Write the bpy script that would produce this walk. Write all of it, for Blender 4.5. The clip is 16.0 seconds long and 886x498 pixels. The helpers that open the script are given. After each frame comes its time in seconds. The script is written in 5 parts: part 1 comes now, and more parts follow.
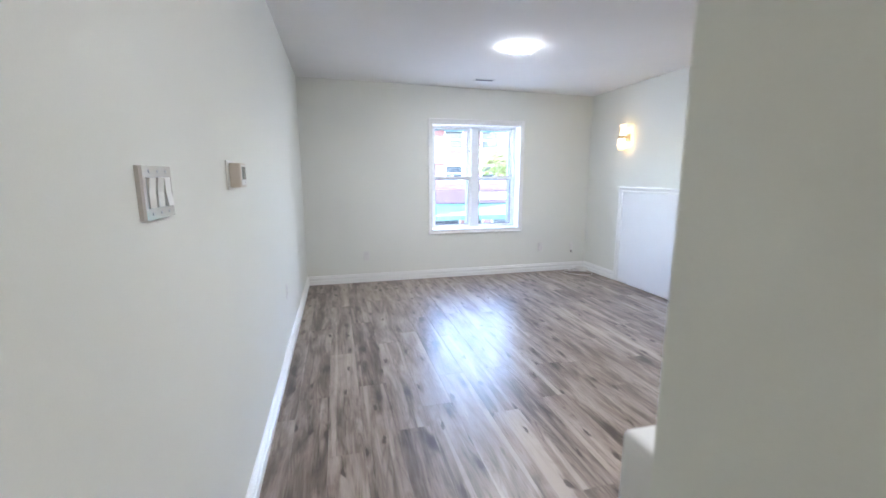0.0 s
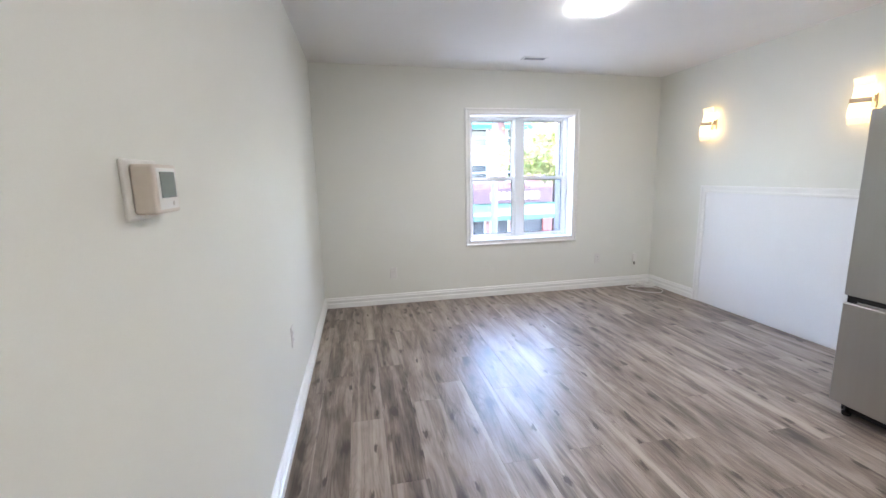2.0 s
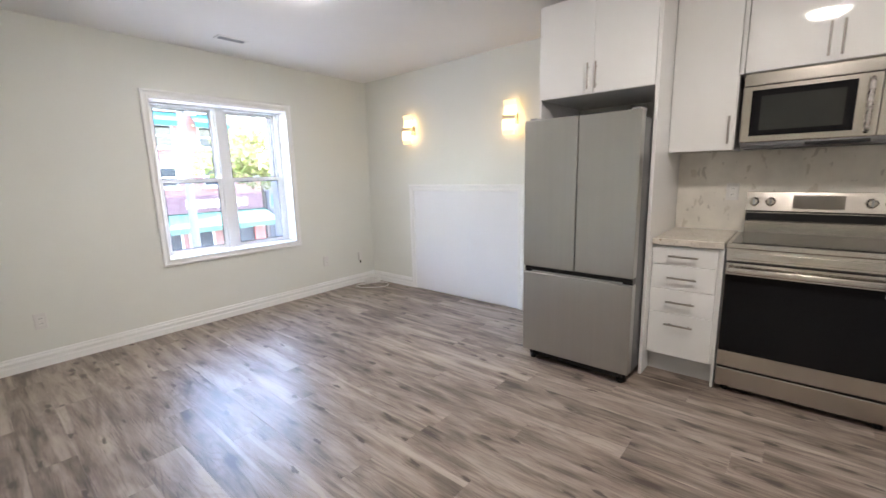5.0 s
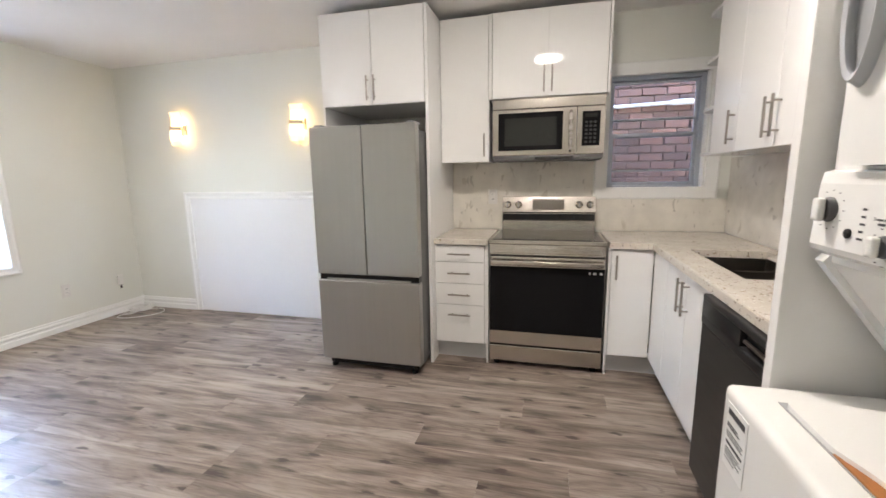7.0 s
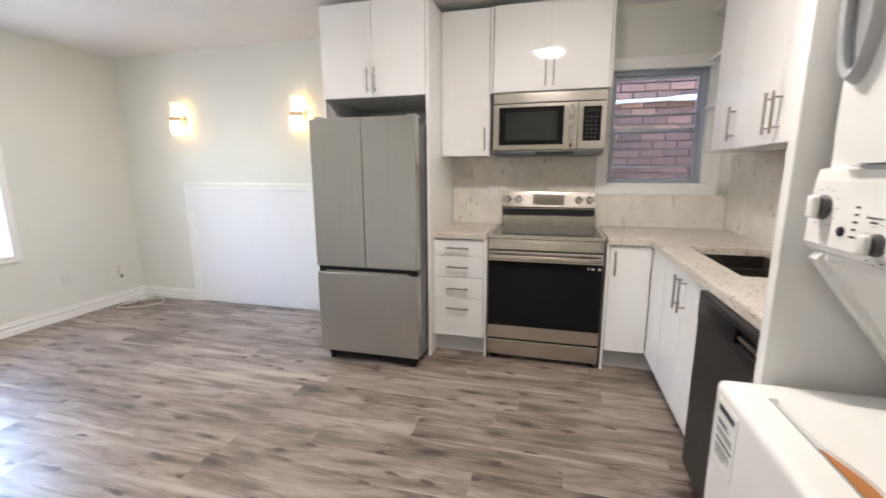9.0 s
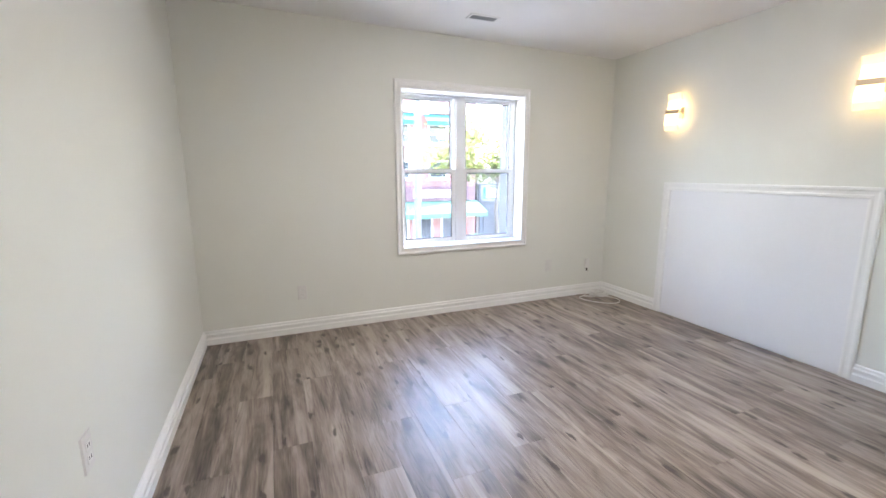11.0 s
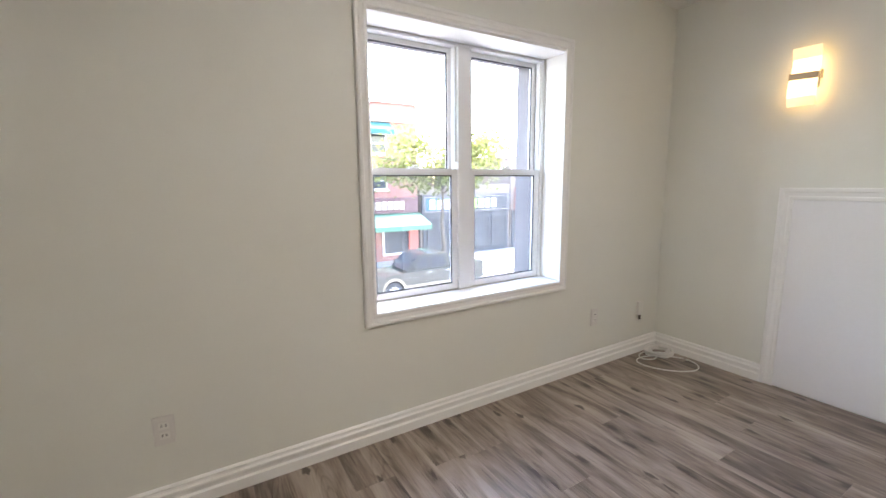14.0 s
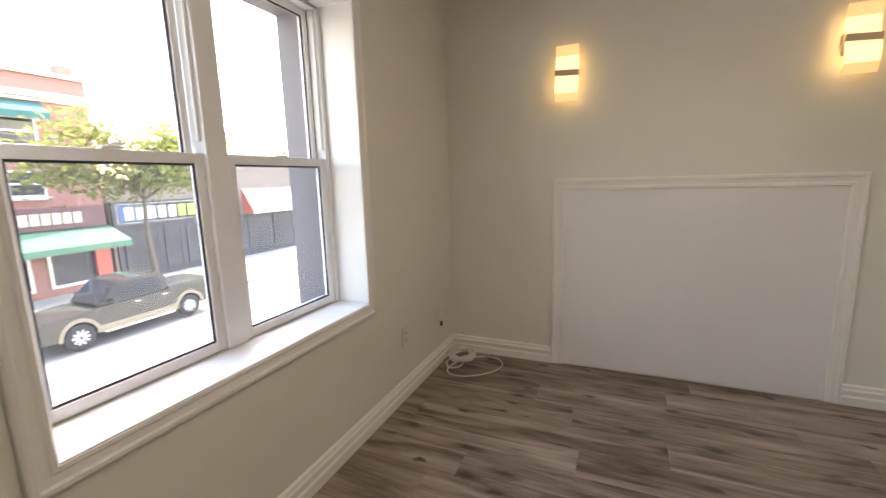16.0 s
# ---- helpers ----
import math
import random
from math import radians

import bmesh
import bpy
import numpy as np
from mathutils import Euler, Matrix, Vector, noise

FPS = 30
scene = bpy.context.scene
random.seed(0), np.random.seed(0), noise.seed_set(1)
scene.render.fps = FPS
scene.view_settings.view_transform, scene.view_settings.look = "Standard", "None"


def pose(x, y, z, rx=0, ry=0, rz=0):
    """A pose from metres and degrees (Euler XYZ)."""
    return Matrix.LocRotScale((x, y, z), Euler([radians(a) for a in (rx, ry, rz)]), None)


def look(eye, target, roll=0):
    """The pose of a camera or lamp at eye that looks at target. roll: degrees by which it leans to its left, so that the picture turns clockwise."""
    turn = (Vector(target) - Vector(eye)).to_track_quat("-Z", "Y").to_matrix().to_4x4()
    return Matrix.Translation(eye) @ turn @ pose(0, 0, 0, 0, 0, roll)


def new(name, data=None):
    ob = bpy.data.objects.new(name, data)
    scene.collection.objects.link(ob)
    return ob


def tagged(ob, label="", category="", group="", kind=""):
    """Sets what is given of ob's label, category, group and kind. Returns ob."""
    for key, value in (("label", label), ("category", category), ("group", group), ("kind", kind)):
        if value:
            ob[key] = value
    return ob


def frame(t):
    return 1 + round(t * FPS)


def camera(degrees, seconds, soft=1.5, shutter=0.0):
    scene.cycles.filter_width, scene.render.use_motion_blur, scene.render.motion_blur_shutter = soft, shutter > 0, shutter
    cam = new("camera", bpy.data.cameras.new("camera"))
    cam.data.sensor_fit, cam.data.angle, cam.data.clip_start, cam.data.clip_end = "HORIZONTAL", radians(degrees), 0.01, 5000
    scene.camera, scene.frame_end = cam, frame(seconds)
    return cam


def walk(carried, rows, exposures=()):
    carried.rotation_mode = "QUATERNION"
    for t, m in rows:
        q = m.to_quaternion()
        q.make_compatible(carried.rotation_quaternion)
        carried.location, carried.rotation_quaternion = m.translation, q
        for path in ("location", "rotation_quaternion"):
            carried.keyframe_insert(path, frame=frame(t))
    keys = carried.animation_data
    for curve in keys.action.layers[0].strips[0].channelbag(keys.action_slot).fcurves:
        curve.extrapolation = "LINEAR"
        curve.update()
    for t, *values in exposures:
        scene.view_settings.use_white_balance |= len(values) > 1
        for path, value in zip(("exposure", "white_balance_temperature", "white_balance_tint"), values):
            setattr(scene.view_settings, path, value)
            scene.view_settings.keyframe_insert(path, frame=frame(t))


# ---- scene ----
cam = camera(93.7, 16.0, soft=1.5, shutter=0.25)
PATH = [
    (0, (0.503, 1.45, 1.366), (0.988, 3.359, 1.018), -0.1),
    (0.5, (0.507, 1.742, 1.386), (0.79, 3.695, 1.062), -0.4),
    (1, (0.492, 1.968, 1.379), (0.765, 3.919, 1.037), -0.9),
    (1.5, (0.485, 2.181, 1.391), (0.819, 4.123, 1.043), -1.2),
    (2, (0.518, 2.347, 1.382), (0.901, 4.279, 1.035), -1.3),
    (2.5, (0.526, 2.501, 1.378), (1.041, 4.404, 1.044), -1.2),
    (3, (0.557, 2.589, 1.362), (1.241, 4.44, 1.037), -1.4),
    (5.3, (0.553, 2.641, 1.338), (2.135, 3.811, 0.978), -1.3),
    (5.5, (0.568, 2.623, 1.338), (2.2, 3.722, 0.977), -1.2),
    (6, (0.577, 2.602, 1.333), (2.329, 3.498, 0.978), -1.1),
    (6.5, (0.585, 2.566, 1.34), (2.428, 3.258, 0.987), -1.0),
    (7, (0.597, 2.524, 1.334), (2.504, 3.021, 0.993), -0.9),
    (7.5, (0.598, 2.495, 1.335), (2.541, 2.827, 0.998), -0.9),
    (8, (0.595, 2.474, 1.333), (2.551, 2.723, 0.997), -0.7),
    (8.5, (0.595, 2.466, 1.333), (2.549, 2.721, 0.99), -0.5),
    (9, (0.597, 2.51, 1.332), (2.498, 3.01, 0.963), -0.2),
    (9.5, (0.576, 2.616, 1.321), (2.276, 3.585, 0.909), 0.3),
    (10, (0.594, 2.778, 1.318), (1.891, 4.227, 0.849), 0.1),
    (12.5, (0.821, 4.225, 1.308), (1.389, 6.119, 1.004), -0.2),
    (13, (0.872, 4.503, 1.28), (1.566, 6.356, 0.991), -0.15),
    (13.5, (0.924, 4.776, 1.278), (1.767, 6.565, 0.978), -0.3),
    (14, (1.014, 4.995, 1.267), (2.03, 6.69, 0.958), -0.6),
    (14.5, (1.104, 5.188, 1.274), (2.31, 6.749, 0.947), -1.0),
    (15, (1.149, 5.401, 1.257), (2.58, 6.758, 0.926), -1.0),
    (15.5, (1.203, 5.567, 1.248), (2.838, 6.67, 0.915), -1.4),
    (16, (1.313, 5.7, 1.243), (3.123, 6.482, 0.911), -1.6),
]
EXPOSURES = [(0, 3.49, 5480, 14), (1, 3.22, 5610, 14), (2, 3.39, 5860, 15), (3, 3.30, 5910, 15), (5.5, 3.36, 6260, 16), (8, 3.65, 6300, 15), (9, 3.64, 6200, 15), (10, 3.48, 6100, 15), (12.5, 3.24, 6470, 16), (14, 2.90, 6700, 16), (15, 2.79, 7100, 17), (16, 2.27, 8080, 18)]
walk(cam, [(t, look(eye, target, roll)) for t, eye, target, roll in PATH], EXPOSURES)

# ---- plan, in metres ----
XL, XR, YW, YS = 0.10, 4.03, 6.815, 1.285      # inner faces: hall side, kitchen side, street side, sink side
PX, PY = 0.945, 1.915                             # hall partition: its face and its end
HALL = -0.7                                     # back end of the hall
STREET = -3.75                                  # road level below the floor
FACADE = 29.5                                   # fronts across the street


def ceil(x, y):
    """Height of the old ceiling, which falls a little towards the kitchen wall and the street."""
    return 2.45 + (XR - x) * 0.014 + (YW - y) * 0.006


# ---- light ----
world = bpy.data.worlds.new("sky")
scene.world = world
world.use_nodes = True
wn = world.node_tree.nodes
sky = wn.new("ShaderNodeTexSky")
sky.sky_type = "NISHITA"
sky.sun_disc = False
sky.sun_elevation = radians(53.7)
sky.sun_rotation = radians(79)
sky.air_density, sky.dust_density = 1.5, 1.5
wn["Background"].inputs["Strength"].default_value = 0.46
world.node_tree.links.new(sky.outputs["Color"], wn["Background"].inputs["Color"])

sun_data = bpy.data.lights.new("sun", "SUN")
sun_data.energy, sun_data.angle, sun_data.color = 3.4, radians(0.53), (1.0, 0.95, 0.87)
sun_ob = new("sun", sun_data)
sun_ob.matrix_world = look((0, 0, 30), (-26, -5, -6))
tagged(sun_ob, kind="structure")

# ---- materials ----
def mat(name, color, rough=0.5, metal=0.0, vary=0.06, scale=3.0, fine=120.0, bump=0.02, stretch=(1, 1, 1), rvary=0.08, spec=0.5, coat=0.0):
    """Paint, plastic or metal: mottled at two scales, with fine relief."""
    m = bpy.data.materials.new(name)
    m.use_nodes = True
    nt = m.node_tree
    n, l = nt.nodes, nt.links
    b = n["Principled BSDF"]
    b.inputs["Metallic"].default_value = metal
    b.inputs["Specular IOR Level"].default_value = spec
    b.inputs["Coat Weight"].default_value = coat
    b.inputs["Coat Roughness"].default_value = 0.05
    tc = n.new("ShaderNodeTexCoord")
    mp = n.new("ShaderNodeMapping")
    mp.inputs["Scale"].default_value = stretch
    l.new(tc.outputs["Object"], mp.inputs["Vector"])
    big, small = n.new("ShaderNodeTexNoise"), n.new("ShaderNodeTexNoise")
    for t, s in ((big, scale), (small, fine)):
        t.inputs["Scale"].default_value = s
        t.inputs["Detail"].default_value = 3
        l.new(mp.outputs["Vector"], t.inputs["Vector"])
    mixed = n.new("ShaderNodeMix")
    mixed.data_type = "FLOAT"
    mixed.inputs[0].default_value = 0.4
    l.new(big.outputs["Fac"], mixed.inputs[2])
    l.new(small.outputs["Fac"], mixed.inputs[3])
    ramp = n.new("ShaderNodeValToRGB")
    ramp.color_ramp.elements[0].position, ramp.color_ramp.elements[1].position = 0.3, 0.7
    ramp.color_ramp.elements[0].color = (*[c * (1 - vary) for c in color], 1)
    ramp.color_ramp.elements[1].color = (*[min(1, c * (1 + vary)) for c in color], 1)
    l.new(mixed.outputs[0], ramp.inputs["Fac"])
    l.new(ramp.outputs["Color"], b.inputs["Base Color"])
    rr = n.new("ShaderNodeMapRange")
    rr.inputs["From Min"].default_value, rr.inputs["From Max"].default_value = 0.3, 0.7
    rr.inputs["To Min"].default_value, rr.inputs["To Max"].default_value = max(0.02, rough - rvary * rough), min(1, rough + rvary * rough)
    l.new(mixed.outputs[0], rr.inputs["Value"])
    l.new(rr.outputs["Result"], b.inputs["Roughness"])
    if bump:
        bp = n.new("ShaderNodeBump")
        bp.inputs["Strength"].default_value = bump
        bp.inputs["Distance"].default_value = 0.01
        l.new(small.outputs["Fac"], bp.inputs["Height"])
        l.new(bp.outputs["Normal"], b.inputs["Normal"])
    return m


def emitter(name, color, strength):
    m = bpy.data.materials.new(name)
    m.use_nodes = True
    b = m.node_tree.nodes["Principled BSDF"]
    b.inputs["Base Color"].default_value = (0.9, 0.88, 0.84, 1)
    b.inputs["Emission Color"].default_value = (*color, 1)
    b.inputs["Emission Strength"].default_value = strength
    b.inputs["Roughness"].default_value = 0.3
    return m


def pane_glass(name, tint=(1, 1, 1)):
    """Thin clear glass: see-through, with a Fresnel gloss."""
    m = bpy.data.materials.new(name)
    m.use_nodes = True
    n, l = m.node_tree.nodes, m.node_tree.links
    n.remove(n["Principled BSDF"])
    tr, gl, mx = n.new("ShaderNodeBsdfTransparent"), n.new("ShaderNodeBsdfGlossy"), n.new("ShaderNodeMixShader")
    lw, pw, sc = n.new("ShaderNodeLayerWeight"), n.new("ShaderNodeMath"), n.new("ShaderNodeMath")
    tr.inputs["Color"].default_value = (*tint, 1)
    gl.inputs["Roughness"].default_value = 0.02
    pw.operation, sc.operation = "POWER", "MULTIPLY_ADD"
    pw.inputs[1].default_value = 4.0
    sc.inputs[1].default_value, sc.inputs[2].default_value = 0.5, 0.025
    l.new(lw.outputs["Facing"], pw.inputs[0])
    l.new(pw.outputs[0], sc.inputs[0])
    l.new(sc.outputs[0], mx.inputs["Fac"])
    l.new(tr.outputs[0], mx.inputs[1])
    l.new(gl.outputs[0], mx.inputs[2])
    l.new(mx.outputs[0], n["Material Output"].inputs["Surface"])
    return m


def screen_mesh(name):
    """Fine insect screen: mostly open, the wires too thin to be told apart."""
    m = bpy.data.materials.new(name)
    m.use_nodes = True
    n, l = m.node_tree.nodes, m.node_tree.links
    n.remove(n["Principled BSDF"])
    t = n.new("ShaderNodeBsdfTransparent")
    t.inputs["Color"].default_value = (0.92, 0.93, 0.96, 1)
    wires, mx = n.new("ShaderNodeBsdfTranslucent"), n.new("ShaderNodeMixShader")
    wires.inputs["Color"].default_value = (0.12, 0.12, 0.125, 1)
    mx.inputs["Fac"].default_value = 0.08
    l.new(t.outputs[0], mx.inputs[1])
    l.new(wires.outputs[0], mx.inputs[2])
    l.new(mx.outputs[0], n["Material Output"].inputs["Surface"])
    return m


def plank_material():
    """Grey-brown oak vinyl: long grain, cathedral figure, knots; each plank differs."""
    m = bpy.data.materials.new("oak_vinyl")
    m.use_nodes = True
    n, l = m.node_tree.nodes, m.node_tree.links
    b = n["Principled BSDF"]
    tc, info = n.new("ShaderNodeTexCoord"), n.new("ShaderNodeObjectInfo")
    add = n.new("ShaderNodeVectorMath")
    add.operation = "MULTIPLY_ADD"
    comb = n.new("ShaderNodeCombineXYZ")
    for k in ("X", "Y", "Z"):
        l.new(info.outputs["Random"], comb.inputs[k])
    l.new(comb.outputs[0], add.inputs[0])
    add.inputs[1].default_value = (37, 91, 13)
    l.new(tc.outputs["Object"], add.inputs[2])
    def noise_of(scale, stretch, detail=4, rough=0.55, dist=0.0):
        mp = n.new("ShaderNodeMapping")
        mp.inputs["Scale"].default_value = stretch
        l.new(add.outputs[0], mp.inputs["Vector"])
        t = n.new("ShaderNodeTexNoise")
        t.inputs["Scale"].default_value, t.inputs["Detail"].default_value = scale, detail
        t.inputs["Roughness"].default_value, t.inputs["Distortion"].default_value = rough, dist
        l.new(mp.outputs["Vector"], t.inputs["Vector"])
        return t.outputs["Fac"]
    def mathn(op, a, bb, cc=None):
        k = n.new("ShaderNodeMath")
        k.operation = op
        for i, v in enumerate((a, bb, cc)):
            if v is None:
                continue
            if isinstance(v, (int, float)):
                k.inputs[i].default_value = v
            else:
                l.new(v, k.inputs[i])
        return k.outputs[0]
    def ranged(v, lo, hi, to0=0.0, to1=1.0, smooth=True):
        k = n.new("ShaderNodeMapRange")
        k.interpolation_type = "SMOOTHSTEP" if smooth else "LINEAR"
        for key, val in (("From Min", lo), ("From Max", hi), ("To Min", to0), ("To Max", to1)):
            k.inputs[key].default_value = val
        l.new(v, k.inputs["Value"])
        return k.outputs["Result"]
    streak = noise_of(1.0, (11, 1.5, 1), 6, 0.54, 0.9)
    grain = noise_of(1.0, (120, 6, 1), 4, 0.65)
    cloud = noise_of(1.0, (9, 2.3, 1), 3, 0.55, 0.8)
    pale = noise_of(1.0, (15, 0.55, 1), 1, 0.4, 0.0)
    rings = noise_of(1.0, (7.5, 0.75, 1), 1.5, 0.4, 0.3)
    # contour lines of a soft long noise give the cathedral figure
    line = mathn("PINGPONG", mathn("MULTIPLY", rings, 22.0), 0.5)
    line = mathn("MULTIPLY", ranged(line, 0.22, 0.04), ranged(cloud, 0.44, 0.58))
    # small knots with a dark halo drawn out along the grain
    warp = noise_of(1.0, (22, 9, 1), 3, 0.6)
    mp = n.new("ShaderNodeMapping")
    mp.inputs["Scale"].default_value = (9.0, 3.0, 1)
    l.new(add.outputs[0], mp.inputs["Vector"])
    off = n.new("ShaderNodeVectorMath")
    off.operation = "ADD"
    both = n.new("ShaderNodeCombineXYZ")
    l.new(mathn("MULTIPLY", warp, 0.5), both.inputs["X"])
    l.new(mathn("MULTIPLY", grain, 0.20), both.inputs["Y"])
    l.new(mp.outputs["Vector"], off.inputs[0])
    l.new(both.outputs[0], off.inputs[1])
    vor = n.new("ShaderNodeTexVoronoi")
    vor.voronoi_dimensions = "2D"
    vor.inputs["Scale"].default_value = 1.0
    l.new(off.outputs[0], vor.inputs["Vector"])
    sep = n.new("ShaderNodeSeparateColor")
    l.new(vor.outputs["Color"], sep.inputs[0])
    gate = ranged(sep.outputs[0], 0.40, 0.50)
    knot = mathn("MULTIPLY", ranged(vor.outputs["Distance"], 0.13, 0.07), gate)
    halo = mathn("MULTIPLY", ranged(vor.outputs["Distance"], 0.34, 0.08), gate)
    f = mathn("MULTIPLY_ADD", streak, 0.50, mathn("MULTIPLY_ADD", grain, 0.19, mathn("MULTIPLY", cloud, 0.30)))
    f = mathn("MULTIPLY_ADD", ranged(pale, 0.60, 0.66), 0.10, f)
    f = mathn("MULTIPLY_ADD", info.outputs["Random"], 0.06, mathn("ADD", f, 0.015))
    f = mathn("MULTIPLY_ADD", line, -0.045, f)
    flecks = noise_of(1.0, (75, 3.2, 1), 3, 0.6, 0.3)
    f = mathn("MULTIPLY_ADD", ranged(flecks, 0.62, 0.69), -0.075, f)
    f = mathn("MULTIPLY_ADD", mathn("MULTIPLY", halo, ranged(streak, 0.62, 0.44)), -0.075, f)
    f = mathn("MULTIPLY_ADD", f, 1.22, -0.137)
    ramp = n.new("ShaderNodeValToRGB")
    e = ramp.color_ramp.elements
    e[0].position, e[0].color = 0.33, (0.060, 0.044, 0.035, 1)
    e[1].position, e[1].color = 0.72, (0.41, 0.345, 0.290, 1)
    for p, c in ((0.43, (0.142, 0.109, 0.087, 1)), (0.52, (0.240, 0.193, 0.158, 1)), (0.60, (0.322, 0.266, 0.222, 1))):
        x = e.new(p)
        x.color = c
    l.new(f, ramp.inputs["Fac"])
    mx = n.new("ShaderNodeMix")
    mx.data_type = "RGBA"
    l.new(mathn("MULTIPLY", knot, 0.9), mx.inputs[0])
    l.new(ramp.outputs["Color"], mx.inputs[6])
    mx.inputs[7].default_value = (0.055, 0.038, 0.03, 1)
    l.new(mx.outputs[2], b.inputs["Base Color"])
    b.inputs["Specular IOR Level"].default_value = 0.52
    rr = n.new("ShaderNodeMapRange")
    rr.inputs["To Min"].default_value, rr.inputs["To Max"].default_value = 0.31, 0.42
    l.new(grain, rr.inputs["Value"])
    l.new(rr.outputs["Result"], b.inputs["Roughness"])
    bp = n.new("ShaderNodeBump")
    bp.inputs["Strength"].default_value, bp.inputs["Distance"].default_value = 0.07, 0.002
    l.new(grain, bp.inputs["Height"])
    l.new(bp.outputs["Normal"], b.inputs["Normal"])
    return m


def speckled(name, base, flecks, rough, scale, cut, veins=False):
    """Stone slab: pale ground with scattered flecks of several colours."""
    m = bpy.data.materials.new(name)
    m.use_nodes = True
    n, l = m.node_tree.nodes, m.node_tree.links
    b = n["Principled BSDF"]
    b.inputs["Roughness"].default_value = rough
    tc = n.new("ShaderNodeTexCoord")
    g = n.new("ShaderNodeTexNoise")
    g.inputs["Scale"].default_value, g.inputs["Detail"].default_value = 9, 6
    l.new(tc.outputs["Object"], g.inputs["Vector"])
    ramp = n.new("ShaderNodeValToRGB")
    ramp.color_ramp.elements[0].position, ramp.color_ramp.elements[1].position = 0.3, 0.7
    ramp.color_ramp.elements[0].color = (*[c * 0.86 for c in base], 1)
    ramp.color_ramp.elements[1].color = (*base, 1)
    l.new(g.outputs["Fac"], ramp.inputs["Fac"])
    out = ramp.outputs["Color"]
    for i, c in enumerate(flecks):
        mp = n.new("ShaderNodeMapping")
        mp.inputs["Location"].default_value = (3.1 * i, 7.7 * i, 1.3 * i)
        mp.inputs["Rotation"].default_value = (0.5 * i, 0.8, 0.4 + i)
        mp.inputs["Scale"].default_value = (1, 2.2 if veins else 1.3, 1)
        l.new(tc.outputs["Object"], mp.inputs["Vector"])
        t = n.new("ShaderNodeTexNoise")
        t.inputs["Scale"].default_value = scale * (1 + 0.5 * i)
        t.inputs["Detail"].default_value, t.inputs["Distortion"].default_value = 2.5, 0.6
        l.new(mp.outputs["Vector"], t.inputs["Vector"])
        r = n.new("ShaderNodeMapRange")
        r.inputs["From Min"].default_value, r.inputs["From Max"].default_value = cut, cut + 0.035
        l.new(t.outputs["Fac"], r.inputs["Value"])
        mx = n.new("ShaderNodeMix")
        mx.data_type = "RGBA"
        l.new(r.outputs["Result"], mx.inputs[0])
        l.new(out, mx.inputs[6])
        mx.inputs[7].default_value = (*c, 1)
        out = mx.outputs[2]
    l.new(out, b.inputs["Base Color"])
    return m


def brick_far(name, c1, c2, mortar, scale=1.0):
    """Brickwork too far off to be told brick from brick."""
    m = bpy.data.materials.new(name)
    m.use_nodes = True
    n, l = m.node_tree.nodes, m.node_tree.links
    b = n["Principled BSDF"]
    b.inputs["Roughness"].default_value = 0.85
    tc, sep, com = n.new("ShaderNodeTexCoord"), n.new("ShaderNodeSeparateXYZ"), n.new("ShaderNodeCombineXYZ")
    l.new(tc.outputs["Object"], sep.inputs[0])
    ad = n.new("ShaderNodeMath")
    l.new(sep.outputs["X"], ad.inputs[0])
    l.new(sep.outputs["Y"], ad.inputs[1])
    l.new(ad.outputs[0], com.inputs["X"])
    l.new(sep.outputs["Z"], com.inputs["Y"])
    t = n.new("ShaderNodeTexBrick")
    for k, c in (("Color1", c1), ("Color2", c2), ("Mortar", mortar)):
        t.inputs[k].default_value = (*c, 1)
    t.inputs["Scale"].default_value = scale
    t.inputs["Brick Width"].default_value, t.inputs["Row Height"].default_value, t.inputs["Mortar Size"].default_value = 0.215, 0.075, 0.01
    l.new(com.outputs[0], t.inputs["Vector"])
    l.new(t.outputs["Color"], b.inputs["Base Color"])
    return m


WALL = mat("wall_paint", (0.715, 0.722, 0.668), 0.55, vary=0.025, scale=1.3, fine=220, bump=0.03)
CEILP = mat("ceiling_paint", (0.82, 0.81, 0.79), 0.8, vary=0.02, fine=260, bump=0.05)
TRIM = mat("trim_gloss", (0.80, 0.80, 0.78), 0.3, vary=0.02, scale=4, bump=0.012)
PANELW = mat("panel_white", (0.78, 0.78, 0.79), 0.4, vary=0.02, scale=2, fine=60, bump=0.02)
CAB = mat("cabinet_gloss", (0.80, 0.80, 0.79), 0.05, vary=0.012, scale=2.5, fine=30, bump=0.0006, coat=0.0)
TOE = mat("toe_kick", (0.55, 0.55, 0.55), 0.45, vary=0.05)
STEEL = mat("brushed_steel", (0.46, 0.43, 0.40), 0.27, 1.0, vary=0.05, scale=2, fine=60, bump=0.01, stretch=(1, 1, 14))
STEELH = mat("brushed_steel_level", (0.56, 0.525, 0.475), 0.20, 1.0, vary=0.05, scale=2, fine=60, bump=0.035, stretch=(1, 0.5, 22))
FRIDGE = mat("fridge_steel", (0.43, 0.425, 0.405), 0.31, 0.95, vary=0.03, scale=2, fine=80, bump=0.0015, stretch=(20, 20, 0.6))
NICKEL = mat("satin_nickel", (0.36, 0.335, 0.305), 0.3, 1.0, vary=0.04, bump=0.004)
GREYSIDE = mat("grey_enamel", (0.12, 0.12, 0.125), 0.4, 0.3, vary=0.06, bump=0.03)
BLACKG = mat("black_glass", (0.008, 0.008, 0.009), 0.06, vary=0.2, scale=2, bump=0.0, spec=0.12)
HOB = mat("hob_glass", (0.010, 0.010, 0.011), 0.07, vary=0.2, scale=2, bump=0.0, spec=0.6)
